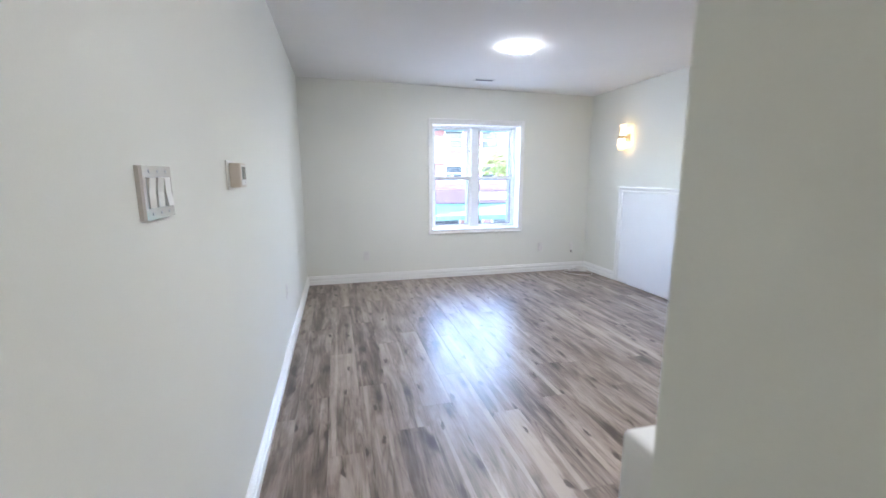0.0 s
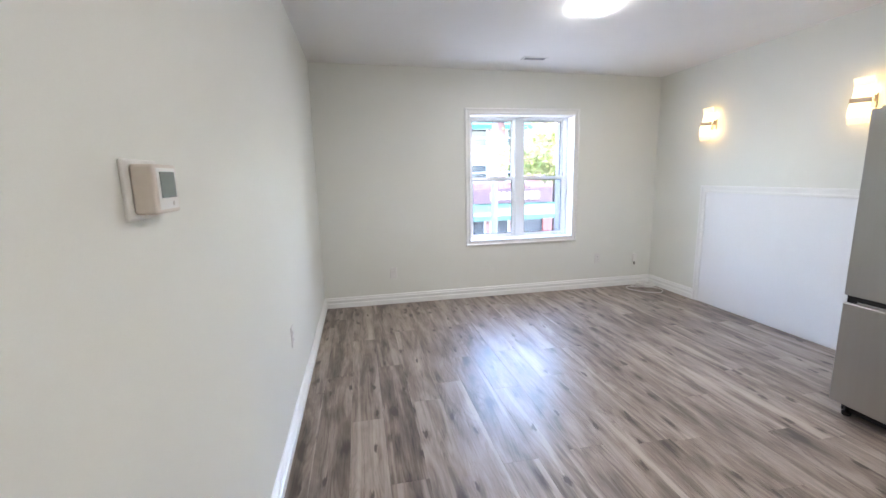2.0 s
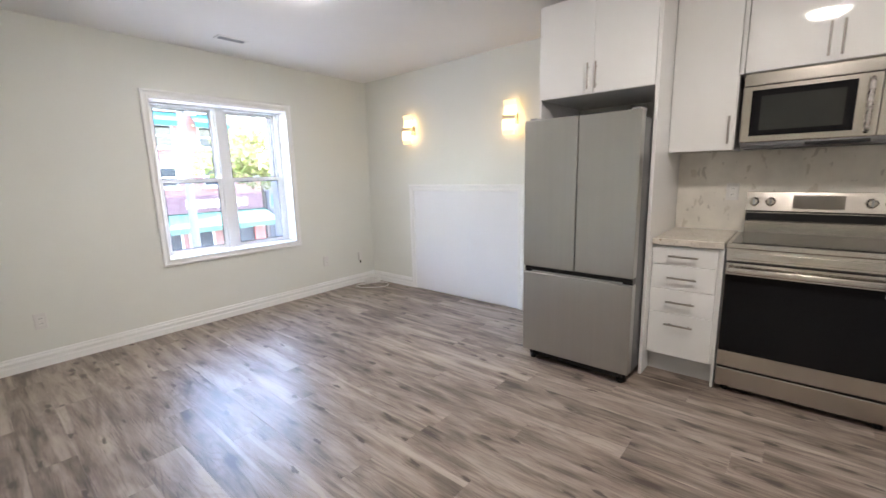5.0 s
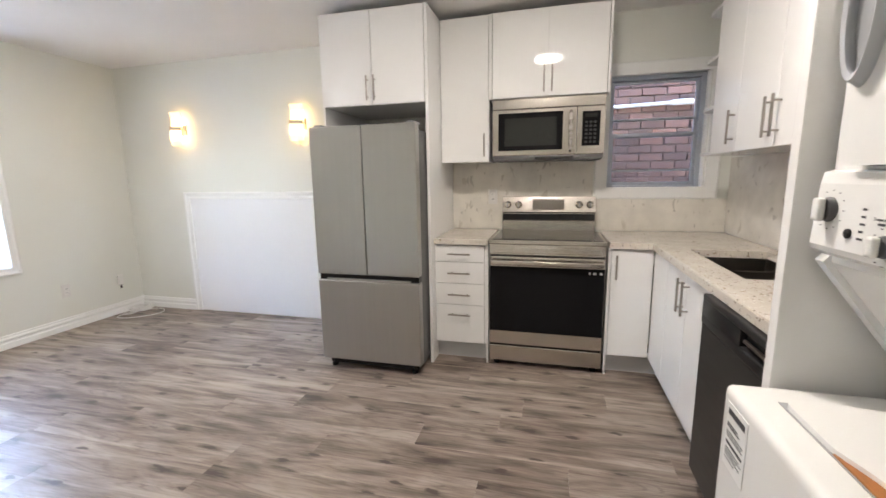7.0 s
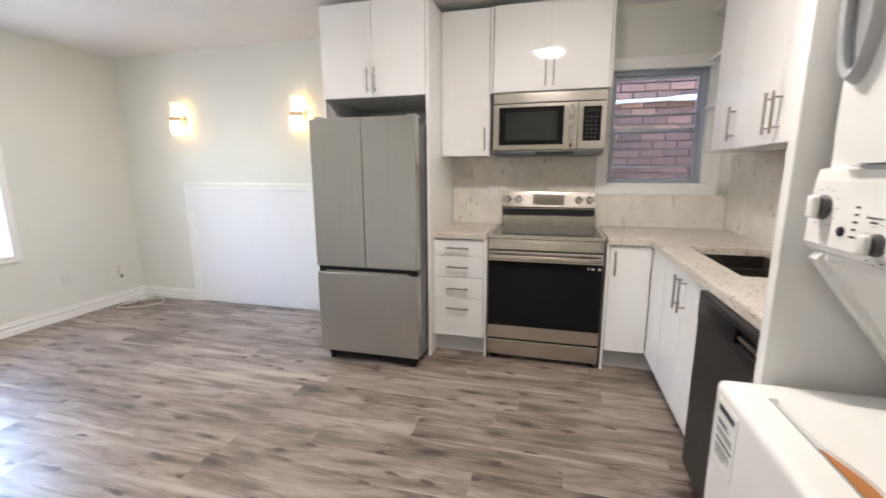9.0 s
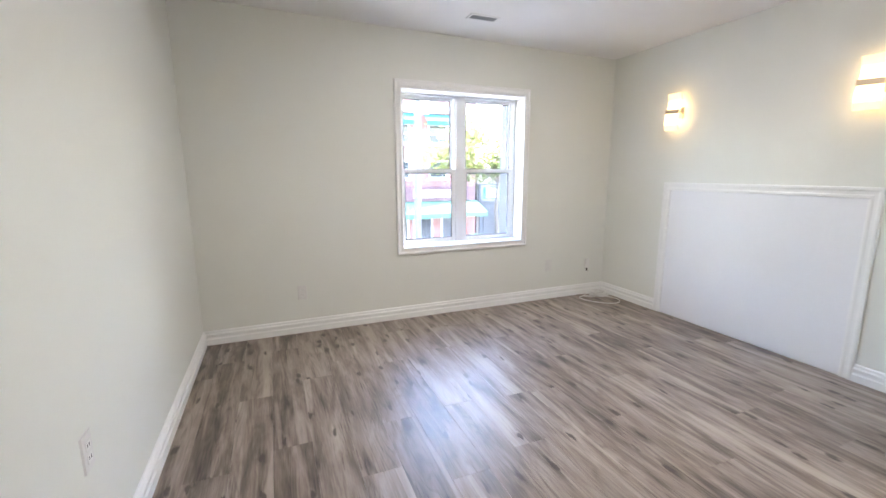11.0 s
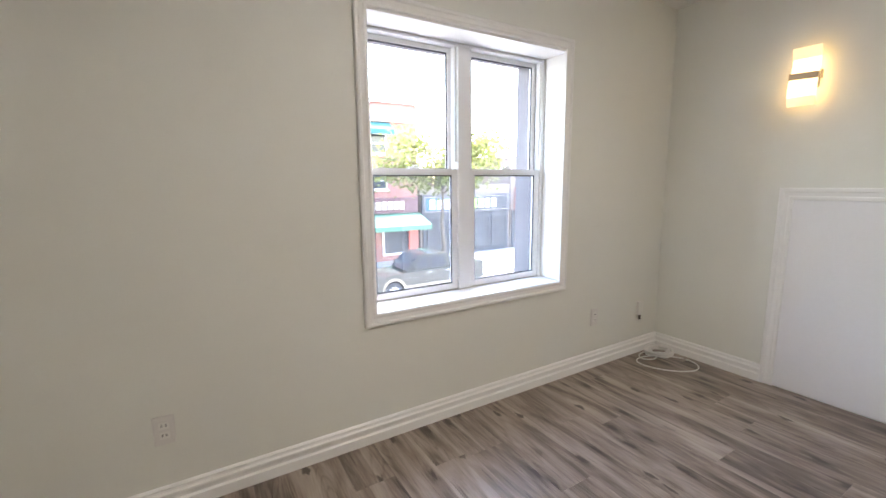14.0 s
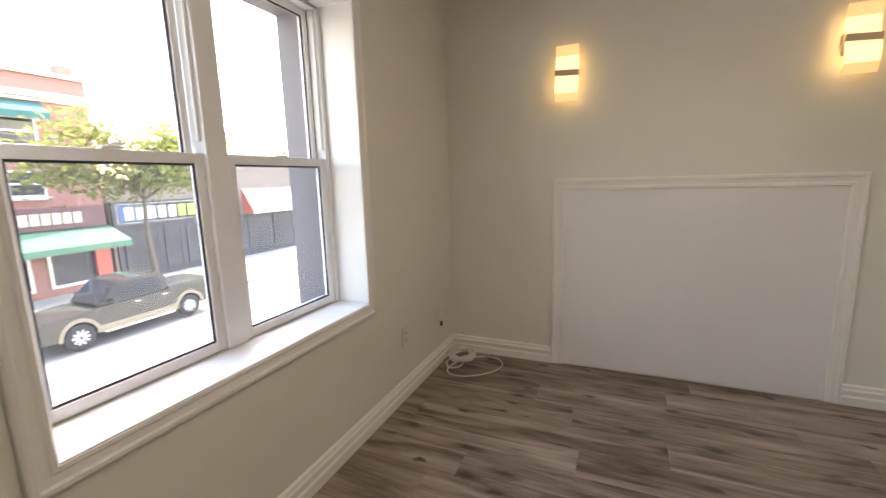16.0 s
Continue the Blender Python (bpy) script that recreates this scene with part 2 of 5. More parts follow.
BLACKP = mat("black_plastic", (0.012, 0.012, 0.013), 0.35, vary=0.15, bump=0.02, spec=0.3)
SLATE = mat("dark_steel", (0.035, 0.034, 0.033), 0.38, 0.5, vary=0.08, bump=0.01, stretch=(1, 1, 12))
APPL = mat("white_enamel", (0.80, 0.80, 0.78), 0.25, vary=0.015, scale=3, fine=180, bump=0.015, coat=0.2)
PLASTW = mat("white_plastic", (0.74, 0.73, 0.70), 0.35, vary=0.03, bump=0.01)
PLASTI = mat("ivory_plastic", (0.62, 0.56, 0.49), 0.4, vary=0.03, bump=0.01)
GREYP = mat("grey_plastic", (0.30, 0.31, 0.32), 0.4, vary=0.05, bump=0.01)
MESHW = mat("dark_mesh", (0.022, 0.023, 0.022), 0.12, vary=0.1, fine=400, bump=0.0)
KEYG = mat("key_grey", (0.018, 0.018, 0.019), 0.3, vary=0.05, bump=0.0)
LCD = mat("lcd_grey", (0.16, 0.19, 0.17), 0.15, vary=0.05, bump=0.0)
# Streaky orange: the reflection in the lid's finger pocket, put into the base colour.
ORANGE = mat("orange_reflection", (0.40, 0.155, 0.04), 0.4, vary=0.25, scale=6, stretch=(0.3, 4, 4), bump=0.02)
DISPG = mat("display_glass", (0.42, 0.40, 0.37), 0.09, 1.0, vary=0.05, bump=0.0)
IVORY = mat("ivory_plate", (0.54, 0.515, 0.48), 0.12, vary=0.03, bump=0.004)
SOCKET = mat("socket_plate", (0.68, 0.665, 0.64), 0.3, vary=0.02, bump=0.004)
HANDLEG = mat("pale_grey_plastic", (0.46, 0.48, 0.51), 0.35, vary=0.03, bump=0.0)
DIALG = mat("dial_dark", (0.07, 0.07, 0.075), 0.35, vary=0.05, bump=0.0)
INK = mat("print_ink", (0.05, 0.05, 0.055), 0.6, vary=0.1, bump=0.0)
PAPER = mat("label_paper", (0.72, 0.72, 0.70), 0.6, vary=0.03, bump=0.0)
VINYLW = mat("window_vinyl", (0.80, 0.81, 0.82), 0.35, vary=0.015, bump=0.006)
GREYAL = mat("grey_aluminium", (0.38, 0.41, 0.46), 0.4, 0.3, vary=0.05, bump=0.01)
SEAL = mat("rubber_seal", (0.03, 0.035, 0.05), 0.6, vary=0.1, bump=0.0)
GLASS = pane_glass("pane_glass")
SCREEN = screen_mesh("insect_screen")
GLASSK = pane_glass("pane_glass_alley", (0.92, 0.93, 0.95))
COUNTER = speckled("counter_stone", (0.64, 0.59, 0.52), ((0.34, 0.27, 0.21), (0.20, 0.17, 0.15), (0.74, 0.71, 0.66)), 0.16, 38, 0.648)
SPLASH = speckled("splash_stone", (0.77, 0.735, 0.665), ((0.58, 0.54, 0.47), (0.52, 0.49, 0.44)), 0.2, 7.5, 0.665, True)
SINK = mat("sink_steel", (0.22, 0.205, 0.185), 0.3, 1.0, vary=0.08, bump=0.01)
PLANK = plank_material()
SUBFLOOR = mat("subfloor", (0.05, 0.045, 0.04), 0.9, bump=0.1)
BRONZE = mat("bronze_band", (0.66, 0.53, 0.38), 0.4, 0.3, vary=0.05, bump=0.0)
CABLE = mat("white_cable", (0.72, 0.71, 0.68), 0.45, vary=0.04, bump=0.0)
COPPER = mat("dark_metal", (0.10, 0.09, 0.08), 0.4, 0.8, bump=0.0)
LAMPDOME = emitter("lamp_dome", (1.0, 0.95, 0.87), 23.0)
LAMPKIT = emitter("lamp_dome_kitchen", (1.0, 0.91, 0.78), 23.0)
LAMPHALL = emitter("lamp_dome_hall", (1.0, 0.86, 0.68), 6.5)
SCONCEG = emitter("sconce_glass", (1.0, 0.58, 0.15), 0.17)
SCONCEB = emitter("sconce_bulb_zone", (1.0, 0.68, 0.28), 0.40)
BULB = emitter("bulb", (1.0, 0.64, 0.25), 2.3)
ASPHALT = mat("asphalt", (0.22, 0.21, 0.195), 0.9, vary=0.18, scale=0.4, fine=9, bump=0.2)
CONC = mat("concrete", (0.31, 0.30, 0.28), 0.85, vary=0.1, scale=0.8, fine=14, bump=0.1)
BRICKR = brick_far("red_brick", (0.23, 0.085, 0.068), (0.28, 0.108, 0.086), (0.30, 0.22, 0.20))
BRICKB = brick_far("brown_brick", (0.15, 0.12, 0.10), (0.20, 0.16, 0.135), (0.23, 0.20, 0.18))
STONEW = mat("pale_stone", (0.46, 0.44, 0.41), 0.8, vary=0.08, scale=1, fine=12, bump=0.1)
TEAL = mat("teal_canvas", (0.02, 0.105, 0.11), 0.8, vary=0.12, scale=2, fine=5, bump=0.0)
GREENC = mat("green_canvas", (0.075, 0.19, 0.13), 0.8, vary=0.12, scale=1.5, fine=5, bump=0.0)
WHITEC = mat("cream_canvas", (0.56, 0.52, 0.43), 0.8, vary=0.06, scale=1.5, fine=5, bump=0.0)
REDC = mat("red_canvas", (0.38, 0.09, 0.07), 0.7, vary=0.1, fine=5, bump=0.0, scale=0.8)
BLACKF = mat("black_storefront", (0.03, 0.035, 0.045), 0.5, vary=0.15, fine=5, bump=0.0, scale=0.8)
MAROON = mat("maroon_sign", (0.115, 0.055, 0.065), 0.6, vary=0.1, fine=5, bump=0.0, scale=0.8)
BLUES = mat("blue_sign", (0.02, 0.10, 0.26), 0.5, vary=0.1, fine=5, bump=0.0, scale=0.8)
SIGNW = mat("sign_white", (0.60, 0.60, 0.58), 0.5, vary=0.03, fine=5, bump=0.0, scale=0.8)
SIGNG = mat("sign_lime", (0.35, 0.62, 0.10), 0.5, vary=0.05, fine=5, bump=0.0, scale=0.8)
SHOPG = mat("shop_glass", (0.045, 0.05, 0.055), 0.08, vary=0.4, scale=0.7, fine=3, bump=0.0)
BARK = mat("bark", (0.10, 0.08, 0.06), 0.9, vary=0.3, scale=6, fine=40, bump=0.4)
LEAF = mat("leaf_yellow_green", (0.150, 0.180, 0.050), 0.6, vary=0.45, scale=1.2, fine=6, bump=0.0)
_n, _l = LEAF.node_tree.nodes, LEAF.node_tree.links
_t, _m = _n.new("ShaderNodeBsdfTranslucent"), _n.new("ShaderNodeMixShader")
_t.inputs["Color"].default_value = (0.20, 0.22, 0.075, 1)
_l.new(_n["Principled BSDF"].outputs[0], _m.inputs[1])
_l.new(_t.outputs[0], _m.inputs[2])
_l.new(_m.outputs[0], _n["Material Output"].inputs["Surface"])
WOODP = mat("weathered_pole", (0.13, 0.12, 0.11), 0.85, vary=0.15, scale=4, bump=0.2, stretch=(6, 6, 0.5))
WIRE = mat("wire", (0.02, 0.02, 0.02), 0.6, bump=0.0)
CARP = mat("dark_car_paint", (0.065, 0.064, 0.052), 0.2, 0.3, vary=0.1, bump=0.0, coat=0.6, fine=5, scale=0.8)
CART = mat("tan_car_paint", (0.24, 0.205, 0.15), 0.3, 0.3, vary=0.05, bump=0.0, coat=0.5, fine=5, scale=0.8)
CARG = mat("car_glass", (0.03, 0.035, 0.04), 0.05, vary=0.1, bump=0.0, fine=5, scale=0.8)
TYRE = mat("tyre", (0.025, 0.025, 0.025), 0.8, vary=0.1, fine=5, bump=0.0, scale=0.8)
RIM = mat("alloy_rim", (0.62, 0.62, 0.62), 0.35, 0.4, vary=0.05, bump=0.0, fine=5, scale=0.8)
BRICKM = mat("brick_face", (0.115, 0.052, 0.034), 0.85, vary=0.3, scale=5, fine=90, bump=0.5)
MORTAR = mat("mortar", (0.115, 0.094, 0.080), 0.95, vary=0.15, scale=8, fine=160, bump=0.4)
_n, _l = BRICKM.node_tree.nodes, BRICKM.node_tree.links
_i, _h, _r = _n.new("ShaderNodeObjectInfo"), _n.new("ShaderNodeHueSaturation"), _n.new("ShaderNodeMapRange")
_r.inputs["To Min"].default_value, _r.inputs["To Max"].default_value = 0.55, 1.35
_l.new(_i.outputs["Random"], _r.inputs["Value"])
_l.new(_r.outputs["Result"], _h.inputs["Value"])
_h.inputs["Saturation"].default_value = 1.0
_l.new(_n["Color Ramp"].outputs["Color"], _h.inputs["Color"])
_l.new(_h.outputs["Color"], _n["Principled BSDF"].inputs["Base Color"])
OUTREVEAL = mat("painted_brick_jamb", (0.15, 0.14, 0.145), 0.8, vary=0.1, scale=5, bump=0.2)

# ---- building helpers ----
def box(lo, hi, bevel=0.0, seg=2):
    bm = bmesh.new()
    bmesh.ops.create_cube(bm, size=1)
    for v in bm.verts:
        v.co = Vector([lo[i] + (v.co[i] + 0.5) * (hi[i] - lo[i]) for i in range(3)])
    if bevel:
        bmesh.ops.bevel(bm, geom=bm.edges[:], offset=bevel, segments=seg, affect="EDGES", profile=0.6)
    return bm


def join(*bms):
    out = bmesh.new()
    for b in bms:
        me = bpy.data.meshes.new("tmp")
        b.to_mesh(me)
        out.from_mesh(me)
        bpy.data.meshes.remove(me)
        b.free()
    return out


def tube(points, r, seg=8, closed=False, radii=None):
    """A round bar along a line of points."""
    bm = bmesh.new()
    pts = [Vector(p) for p in points]
    rings, up = [], None
    for i, p in enumerate(pts):
        a = pts[i - 1] if (i > 0 or closed) else p
        c = pts[(i + 1) % len(pts)] if (i < len(pts) - 1 or closed) else p
        d = (c - a).normalized()
        side = d.cross(up if up is not None and abs(d.dot(up)) < 0.98 else (Vector((0, 0, 1)) if abs(d.z) < 0.9 else Vector((1, 0, 0)))).normalized()
        up = side.cross(d).normalized()
        rr = radii[i] if radii else r
        rings.append([bm.verts.new(p + rr * (math.cos(t) * side + math.sin(t) * up)) for t in [2 * math.pi * k / seg for k in range(seg)]])
    for i in range(len(rings) - (0 if closed else 1)):
        a, c = rings[i], rings[(i + 1) % len(rings)]
        for k in range(seg):
            bm.faces.new((a[k], a[(k + 1) % seg], c[(k + 1) % seg], c[k]))
    if not closed:
        bm.faces.new(rings[0])
        bm.faces.new(rings[-1])
    bmesh.ops.recalc_face_normals(bm, faces=bm.faces[:])
    return bm


def lathe(profile, centre, axis="z", seg=32):
    """A turned shape: (radius, height) along an axis from centre."""
    bm = bmesh.new()
    c = Vector(centre)
    ax = {"x": Vector((1, 0, 0)), "y": Vector((0, 1, 0)), "z": Vector((0, 0, 1)), "-x": Vector((-1, 0, 0)), "-z": Vector((0, 0, -1))}[axis]
    s = Vector((0, 1, 0)) if abs(ax.y) < 0.5 else Vector((1, 0, 0))
    u = ax.cross(s)
    rings = []
    for r, h in profile:
        if r < 1e-6:
            rings.append([bm.verts.new(c + ax * h)])
        else:
            rings.append([bm.verts.new(c + ax * h + r * (math.cos(t) * s + math.sin(t) * u)) for t in [2 * math.pi * k / seg for k in range(seg)]])
    for a, b in zip(rings, rings[1:]):
        for k in range(seg):
            q = (k + 1) % seg
            if len(a) == 1 and len(b) > 1:
                bm.faces.new((a[0], b[q], b[k]))
            elif len(b) == 1 and len(a) > 1:
                bm.faces.new((a[k], a[q], b[0]))
            elif len(a) > 1:
                bm.faces.new((a[k], a[q], b[q], b[k]))
    for r in (rings[0], rings[-1]):
        if len(r) > 1:
            bm.faces.new(r)
    bmesh.ops.recalc_face_normals(bm, faces=bm.faces[:])
    return bm


def prism(profile, place, a, b):
    """A profile of (p, q) points carried from a to b by place(p, q, s)."""
    bm = bmesh.new()
    r0 = [bm.verts.new(place(p, q, a)) for p, q in profile]
    r1 = [bm.verts.new(place(p, q, b)) for p, q in profile]
    k = len(profile)
    for i in range(k):
        bm.faces.new((r0[i], r0[(i + 1) % k], r1[(i + 1) % k], r1[i]))
    bm.faces.new(r0)
    bm.faces.new(r1)
    bmesh.ops.recalc_face_normals(bm, faces=bm.faces[:])
    return bm


def frame_mould(u0, u1, v0, v1, profile, place, open_bottom=False):
    """A mitred moulding round a rectangle; profile: (inset, height) closed outline."""
    bm = bmesh.new()
    def corners(d):
        if open_bottom:
            return [(u0 + d, v0), (u0 + d, v1 - d), (u1 - d, v1 - d), (u1 - d, v0)]
        return [(u0 + d, v0 + d), (u0 + d, v1 - d), (u1 - d, v1 - d), (u1 - d, v0 + d)]
    cols = [[bm.verts.new(place(u, v, h)) for u, v in corners(d)] for d, h in profile]
    k = len(cols)
    for i in range(k):
        a, b = cols[i], cols[(i + 1) % k]
        for j in range(3 if open_bottom else 4):
            q = (j + 1) % 4
            bm.faces.new((a[j], a[q], b[q], b[j]))
    if open_bottom:
        bm.faces.new([c[0] for c in cols])
        bm.faces.new([c[3] for c in cols])
    bmesh.ops.recalc_face_normals(bm, faces=bm.faces[:])
    return bm


def origin_of(ob):
    o = Vector((0, 0, 0))
    while ob is not None:
        o += ob.location
        ob = ob.parent
    return o


def part(name, bm, material, parent=None, label="", smooth=False):
    """Links a bmesh, built in world metres, as one mesh object under a thing or part."""
    if parent is not None:
        bmesh.ops.translate(bm, verts=bm.verts[:], vec=-origin_of(parent))
    me = bpy.data.meshes.new(name)
    bm.to_mesh(me)
    bm.free()
    me.materials.append(material)
    if smooth:
        me.shade_smooth()
        me.set_sharp_from_angle(angle=radians(40))
    ob = new(name, me)
    ob.parent = parent
    if label:
        tagged(ob, label)
    return ob


def thing(name, base, label, category, group=""):
    e = new(name)
    e.empty_display_size = 0.1
    e.location = base
    return tagged(e, label, category, group)


def structure(name, bm, material, label, category, smooth=False):
    return tagged(part(name, bm, material, None, "", smooth), label, category, kind="structure")

# ---- the room's shell ----
def wall_with_hole(axis, t0, t1, a0, a1, z0, z1, h):
    """A wall slab from t0 to t1 thick, along a0..a1, with one opening h = (a, b, z, z)."""
    def b(a, c, z, w):
        return box((t0, a, z), (t1, c, w)) if axis == "x" else box((a, t0, z), (c, t1, w))
    return join(b(a0, h[0], z0, z1), b(h[1], a1, z0, z1), b(h[0], h[1], z0, h[2]), b(h[0], h[1], h[3], z1))


WIN = (1.728, 2.962, 0.652, 2.02)       # street window: clear opening x, x, z, z
KWIN = (1.47, 2.135, 1.215, 2.05)       # alley window: y, y, z, z
structure("wall_street", wall_with_hole("y", YW, YW + 0.22, -0.1, 4.4, -0.1, 2.6, WIN), WALL, "off-white painted wall with the double window", "wall")
structure("wall_street_outside", wall_with_hole("y", YW + 0.222, YW + 0.40, -0.1, 4.4, -0.1, 2.6, (WIN[0] + 0.03, WIN[1] - 0.03, WIN[2] - 0.02, WIN[3] - 0.01)), OUTREVEAL, "grey painted brick outer skin of the street wall", "wall")
structure("wall_hall", box((XL - 0.14, HALL, -0.1), (XL, YW - 0.001, 2.6)), WALL, "off-white painted long wall with switches and thermostat", "wall")
structure("wall_kitchen", wall_with_hole("x", XR, XR + 0.2, YS - 0.15, YW - 0.001, -0.1, 2.6, KWIN), WALL, "off-white painted wall behind the kitchen and the sconces", "wall")
structure("wall_sink", box((PX + 0.101, YS - 0.14, -0.1), (XR - 0.001, YS, 2.6)), WALL, "off-white painted wall behind the sink run", "wall")
structure("wall_partition", box((PX, HALL, -0.1), (PX + 0.1, PY, 2.6), 0.004), WALL, "off-white painted partition end beside the laundry", "wall")
structure("wall_hall_end", box((XL - 0.14, HALL - 0.12, -0.1), (PX + 0.1, HALL - 0.001, 2.6)), WALL, "off-white painted wall at the hall's end", "wall")
def ceiling_slab(x0, x1, y0, y1):
    bm = box((x0, y0, 2.4), (x1, y1, 2.75))
    for v in bm.verts:
        if v.co.z < 2.5:
            v.co.z = ceil(v.co.x, v.co.y)
    return bm


structure("ceiling", ceiling_slab(XL - 0.14, XR + 0.2, HALL - 0.12, YW + 0.4), CEILP, "smooth white painted ceiling", "ceiling")
structure("lower_storey", box((XL - 0.14, HALL - 0.12, STREET), (XR + 0.2, YW + 0.4, -0.102)), BRICKB, "plain brick storey below the flat", "wall")
floor_ob = structure("floor", prism([(XL - 0.1, HALL), (PX + 0.06, HALL), (PX + 0.06, YS - 0.1), (XR, YS - 0.1), (XR, YW), (XL - 0.1, YW)], lambda p, q, s: (p, q, s), -0.1, -0.009), SUBFLOOR, "grey-brown oak-look vinyl plank floor", "floor")

# mouldings
BASE_PROFILE = [(0, 0), (0.021, 0), (0.021, 0.046), (0.013, 0.053), (0.0125, 0.066), (0.019, 0.072), (0.019, 0.084), (0.012, 0.090), (0.009, 0.099), (0.013, 0.104), (0.006, 0.111), (0, 0.112)]


def baseboard(face, a, b):
    at = {"street": lambda p, q, s: (s, YW - p, q), "hall": lambda p, q, s: (XL + p, s, q), "kitchen": lambda p, q, s: (XR - p, s, q)}[face]
    structure("baseboard", prism(BASE_PROFILE, at, a, b), TRIM, "white painted stepped baseboard", "baseboard")


baseboard("street", XL, XR)
baseboard("hall", HALL, YW - 0.018)
baseboard("kitchen", 6.10, YW - 0.018)
baseboard("kitchen", 4.10, 4.585)

CASE_PROFILE = [(0, 0), (0, 0.016), (0.006, 0.020), (0.016, 0.020), (0.022, 0.014), (0.040, 0.012), (0.046, 0.015), (0.056, 0.015), (0.060, 0.010), (0.060, 0)]

# ---- street window ----
win = tagged(new("window_1"), "white vinyl double window of two hung sashes with moulded casing", "window", kind="structure")
win.location = (2.353, YW, WIN[2])
part("casing", frame_mould(1.668, 3.006, 0.594, 2.088, CASE_PROFILE, lambda u, v, h: (u, YW - h, v)), TRIM, win)
part("sill", box((WIN[0] - 0.0, YW - 0.012, WIN[2] - 0.02), (WIN[1], YW + 0.17, WIN[2] + 0.004), 0.003), TRIM, win, "white painted deep sill")
for nm, lo, hi in (("jamb_lining", (WIN[0] - 0.012, YW - 0.004, WIN[2]), (WIN[0] + 0.003, YW + 0.17, WIN[3])), ("jamb_lining", (WIN[1] - 0.003, YW - 0.004, WIN[2]), (WIN[1] + 0.012, YW + 0.17, WIN[3])), ("head_lining", (WIN[0], YW - 0.004, WIN[3] - 0.003), (WIN[1], YW + 0.17, WIN[3] + 0.012))):
    part(nm, box(lo, hi), TRIM, win)
YF = YW + 0.17
MID = 2.353


def sash(name, x0, x1, z0, z1, y, wide, parent, seal=True):
    ob = part(name, join(box((x0, y, z0), (x0 + wide, y + 0.03, z1), 0.003), box((x1 - wide, y, z0), (x1, y + 0.03, z1), 0.003), box((x0 + wide, y + 0.001, z0), (x1 - wide, y + 0.029, z0 + wide), 0.002), box((x0 + wide, y + 0.001, z1 - wide), (x1 - wide, y + 0.029, z1), 0.002)), VINYLW, parent)
    g = part("pane", box((x0 + wide, y + 0.012, z0 + wide), (x1 - wide, y + 0.016, z1 - wide)), GLASS, ob, "clear glass pane")
    g.visible_shadow = False
    if seal:
        w = 0.008
        part("gasket", frame_mould(x0 + wide - 0.001, x1 - wide + 0.001, z0 + wide - 0.001, z1 - wide + 0.001, [(0, 0), (0, 0.006), (w, 0.004), (w, 0)], lambda u, v, h: (u, y + 0.012 - h, v)), SEAL, ob, "dark rubber glazing gasket")
    return ob


part("frame", join(box((WIN[0] + 0.004, YF, WIN[2] + 0.005), (WIN[0] + 0.042, YF + 0.085, WIN[3] - 0.004), 0.003), box((WIN[1] - 0.028, YF, WIN[2] + 0.005), (WIN[1] - 0.004, YF + 0.085, WIN[3] - 0.004), 0.003), box((WIN[0] + 0.042, YF + 0.001, WIN[3] - 0.02), (WIN[1] - 0.028, YF + 0.085, WIN[3] - 0.005), 0.003), box((WIN[0] + 0.042, YF + 0.040, WIN[2] + 0.005), (WIN[1] - 0.028, YF + 0.085, WIN[2] + 0.030), 0.003)), VINYLW, win)
part("mullion", box((MID - 0.042, YF - 0.004, WIN[2] + 0.006), (MID + 0.042, YF + 0.083, WIN[3] - 0.021), 0.004), VINYLW, win)
for x0, x1 in ((WIN[0] + 0.043, MID - 0.043), (MID + 0.043, WIN[1] - 0.029)):
    lower = sash("lower_sash", x0, x1, WIN[2] + 0.009, 1.350, YF + 0.008, 0.034, win)
    upper = sash("upper_sash", x0 + 0.012, x1 - 0.012, 1.320, WIN[3] - 0.021, YF + 0.045, 0.026, win)
    part("latch", join(box(((x0 + x1) / 2 - 0.03, YF + 0.008, 1.351), ((x0 + x1) / 2 + 0.03, YF + 0.03, 1.360), 0.003), box(((x0 + x1) / 2 - 0.008, YF + 0.0, 1.361), ((x0 + x1) / 2 + 0.022, YF + 0.016, 1.370), 0.003)), VINYLW, lower)
    scr = part("insect_screen", box((x0 + 0.004, YF + 0.062, WIN[2] + 0.031), (x1 - 0.004, YF + 0.0625, 1.335)), SCREEN, win, "grey insect screen")
    scr.visible_shadow = False
    for xx in (x0, x1 - 0.011):
        part("track", box((xx, YF + 0.012, 1.39), (xx + 0.011, YF + 0.042, WIN[3] - 0.022)), VINYLW, win)

# ---- alley window ----
kw = tagged(new("window_2"), "grey metal sliding sash window with white flat casing onto a brick wall", "window", kind="structure")
kw.location = (XR, 1.80, KWIN[2])
KCASE = [(0, 0), (0, 0.014), (0.008, 0.018), (0.085, 0.016), (0.088, 0.012), (0.088, 0)]
part("casing", frame_mould(1.365, 2.205, 1.15, 2.13, KCASE, lambda u, v, h: (XR - h, u, v)), TRIM, kw)
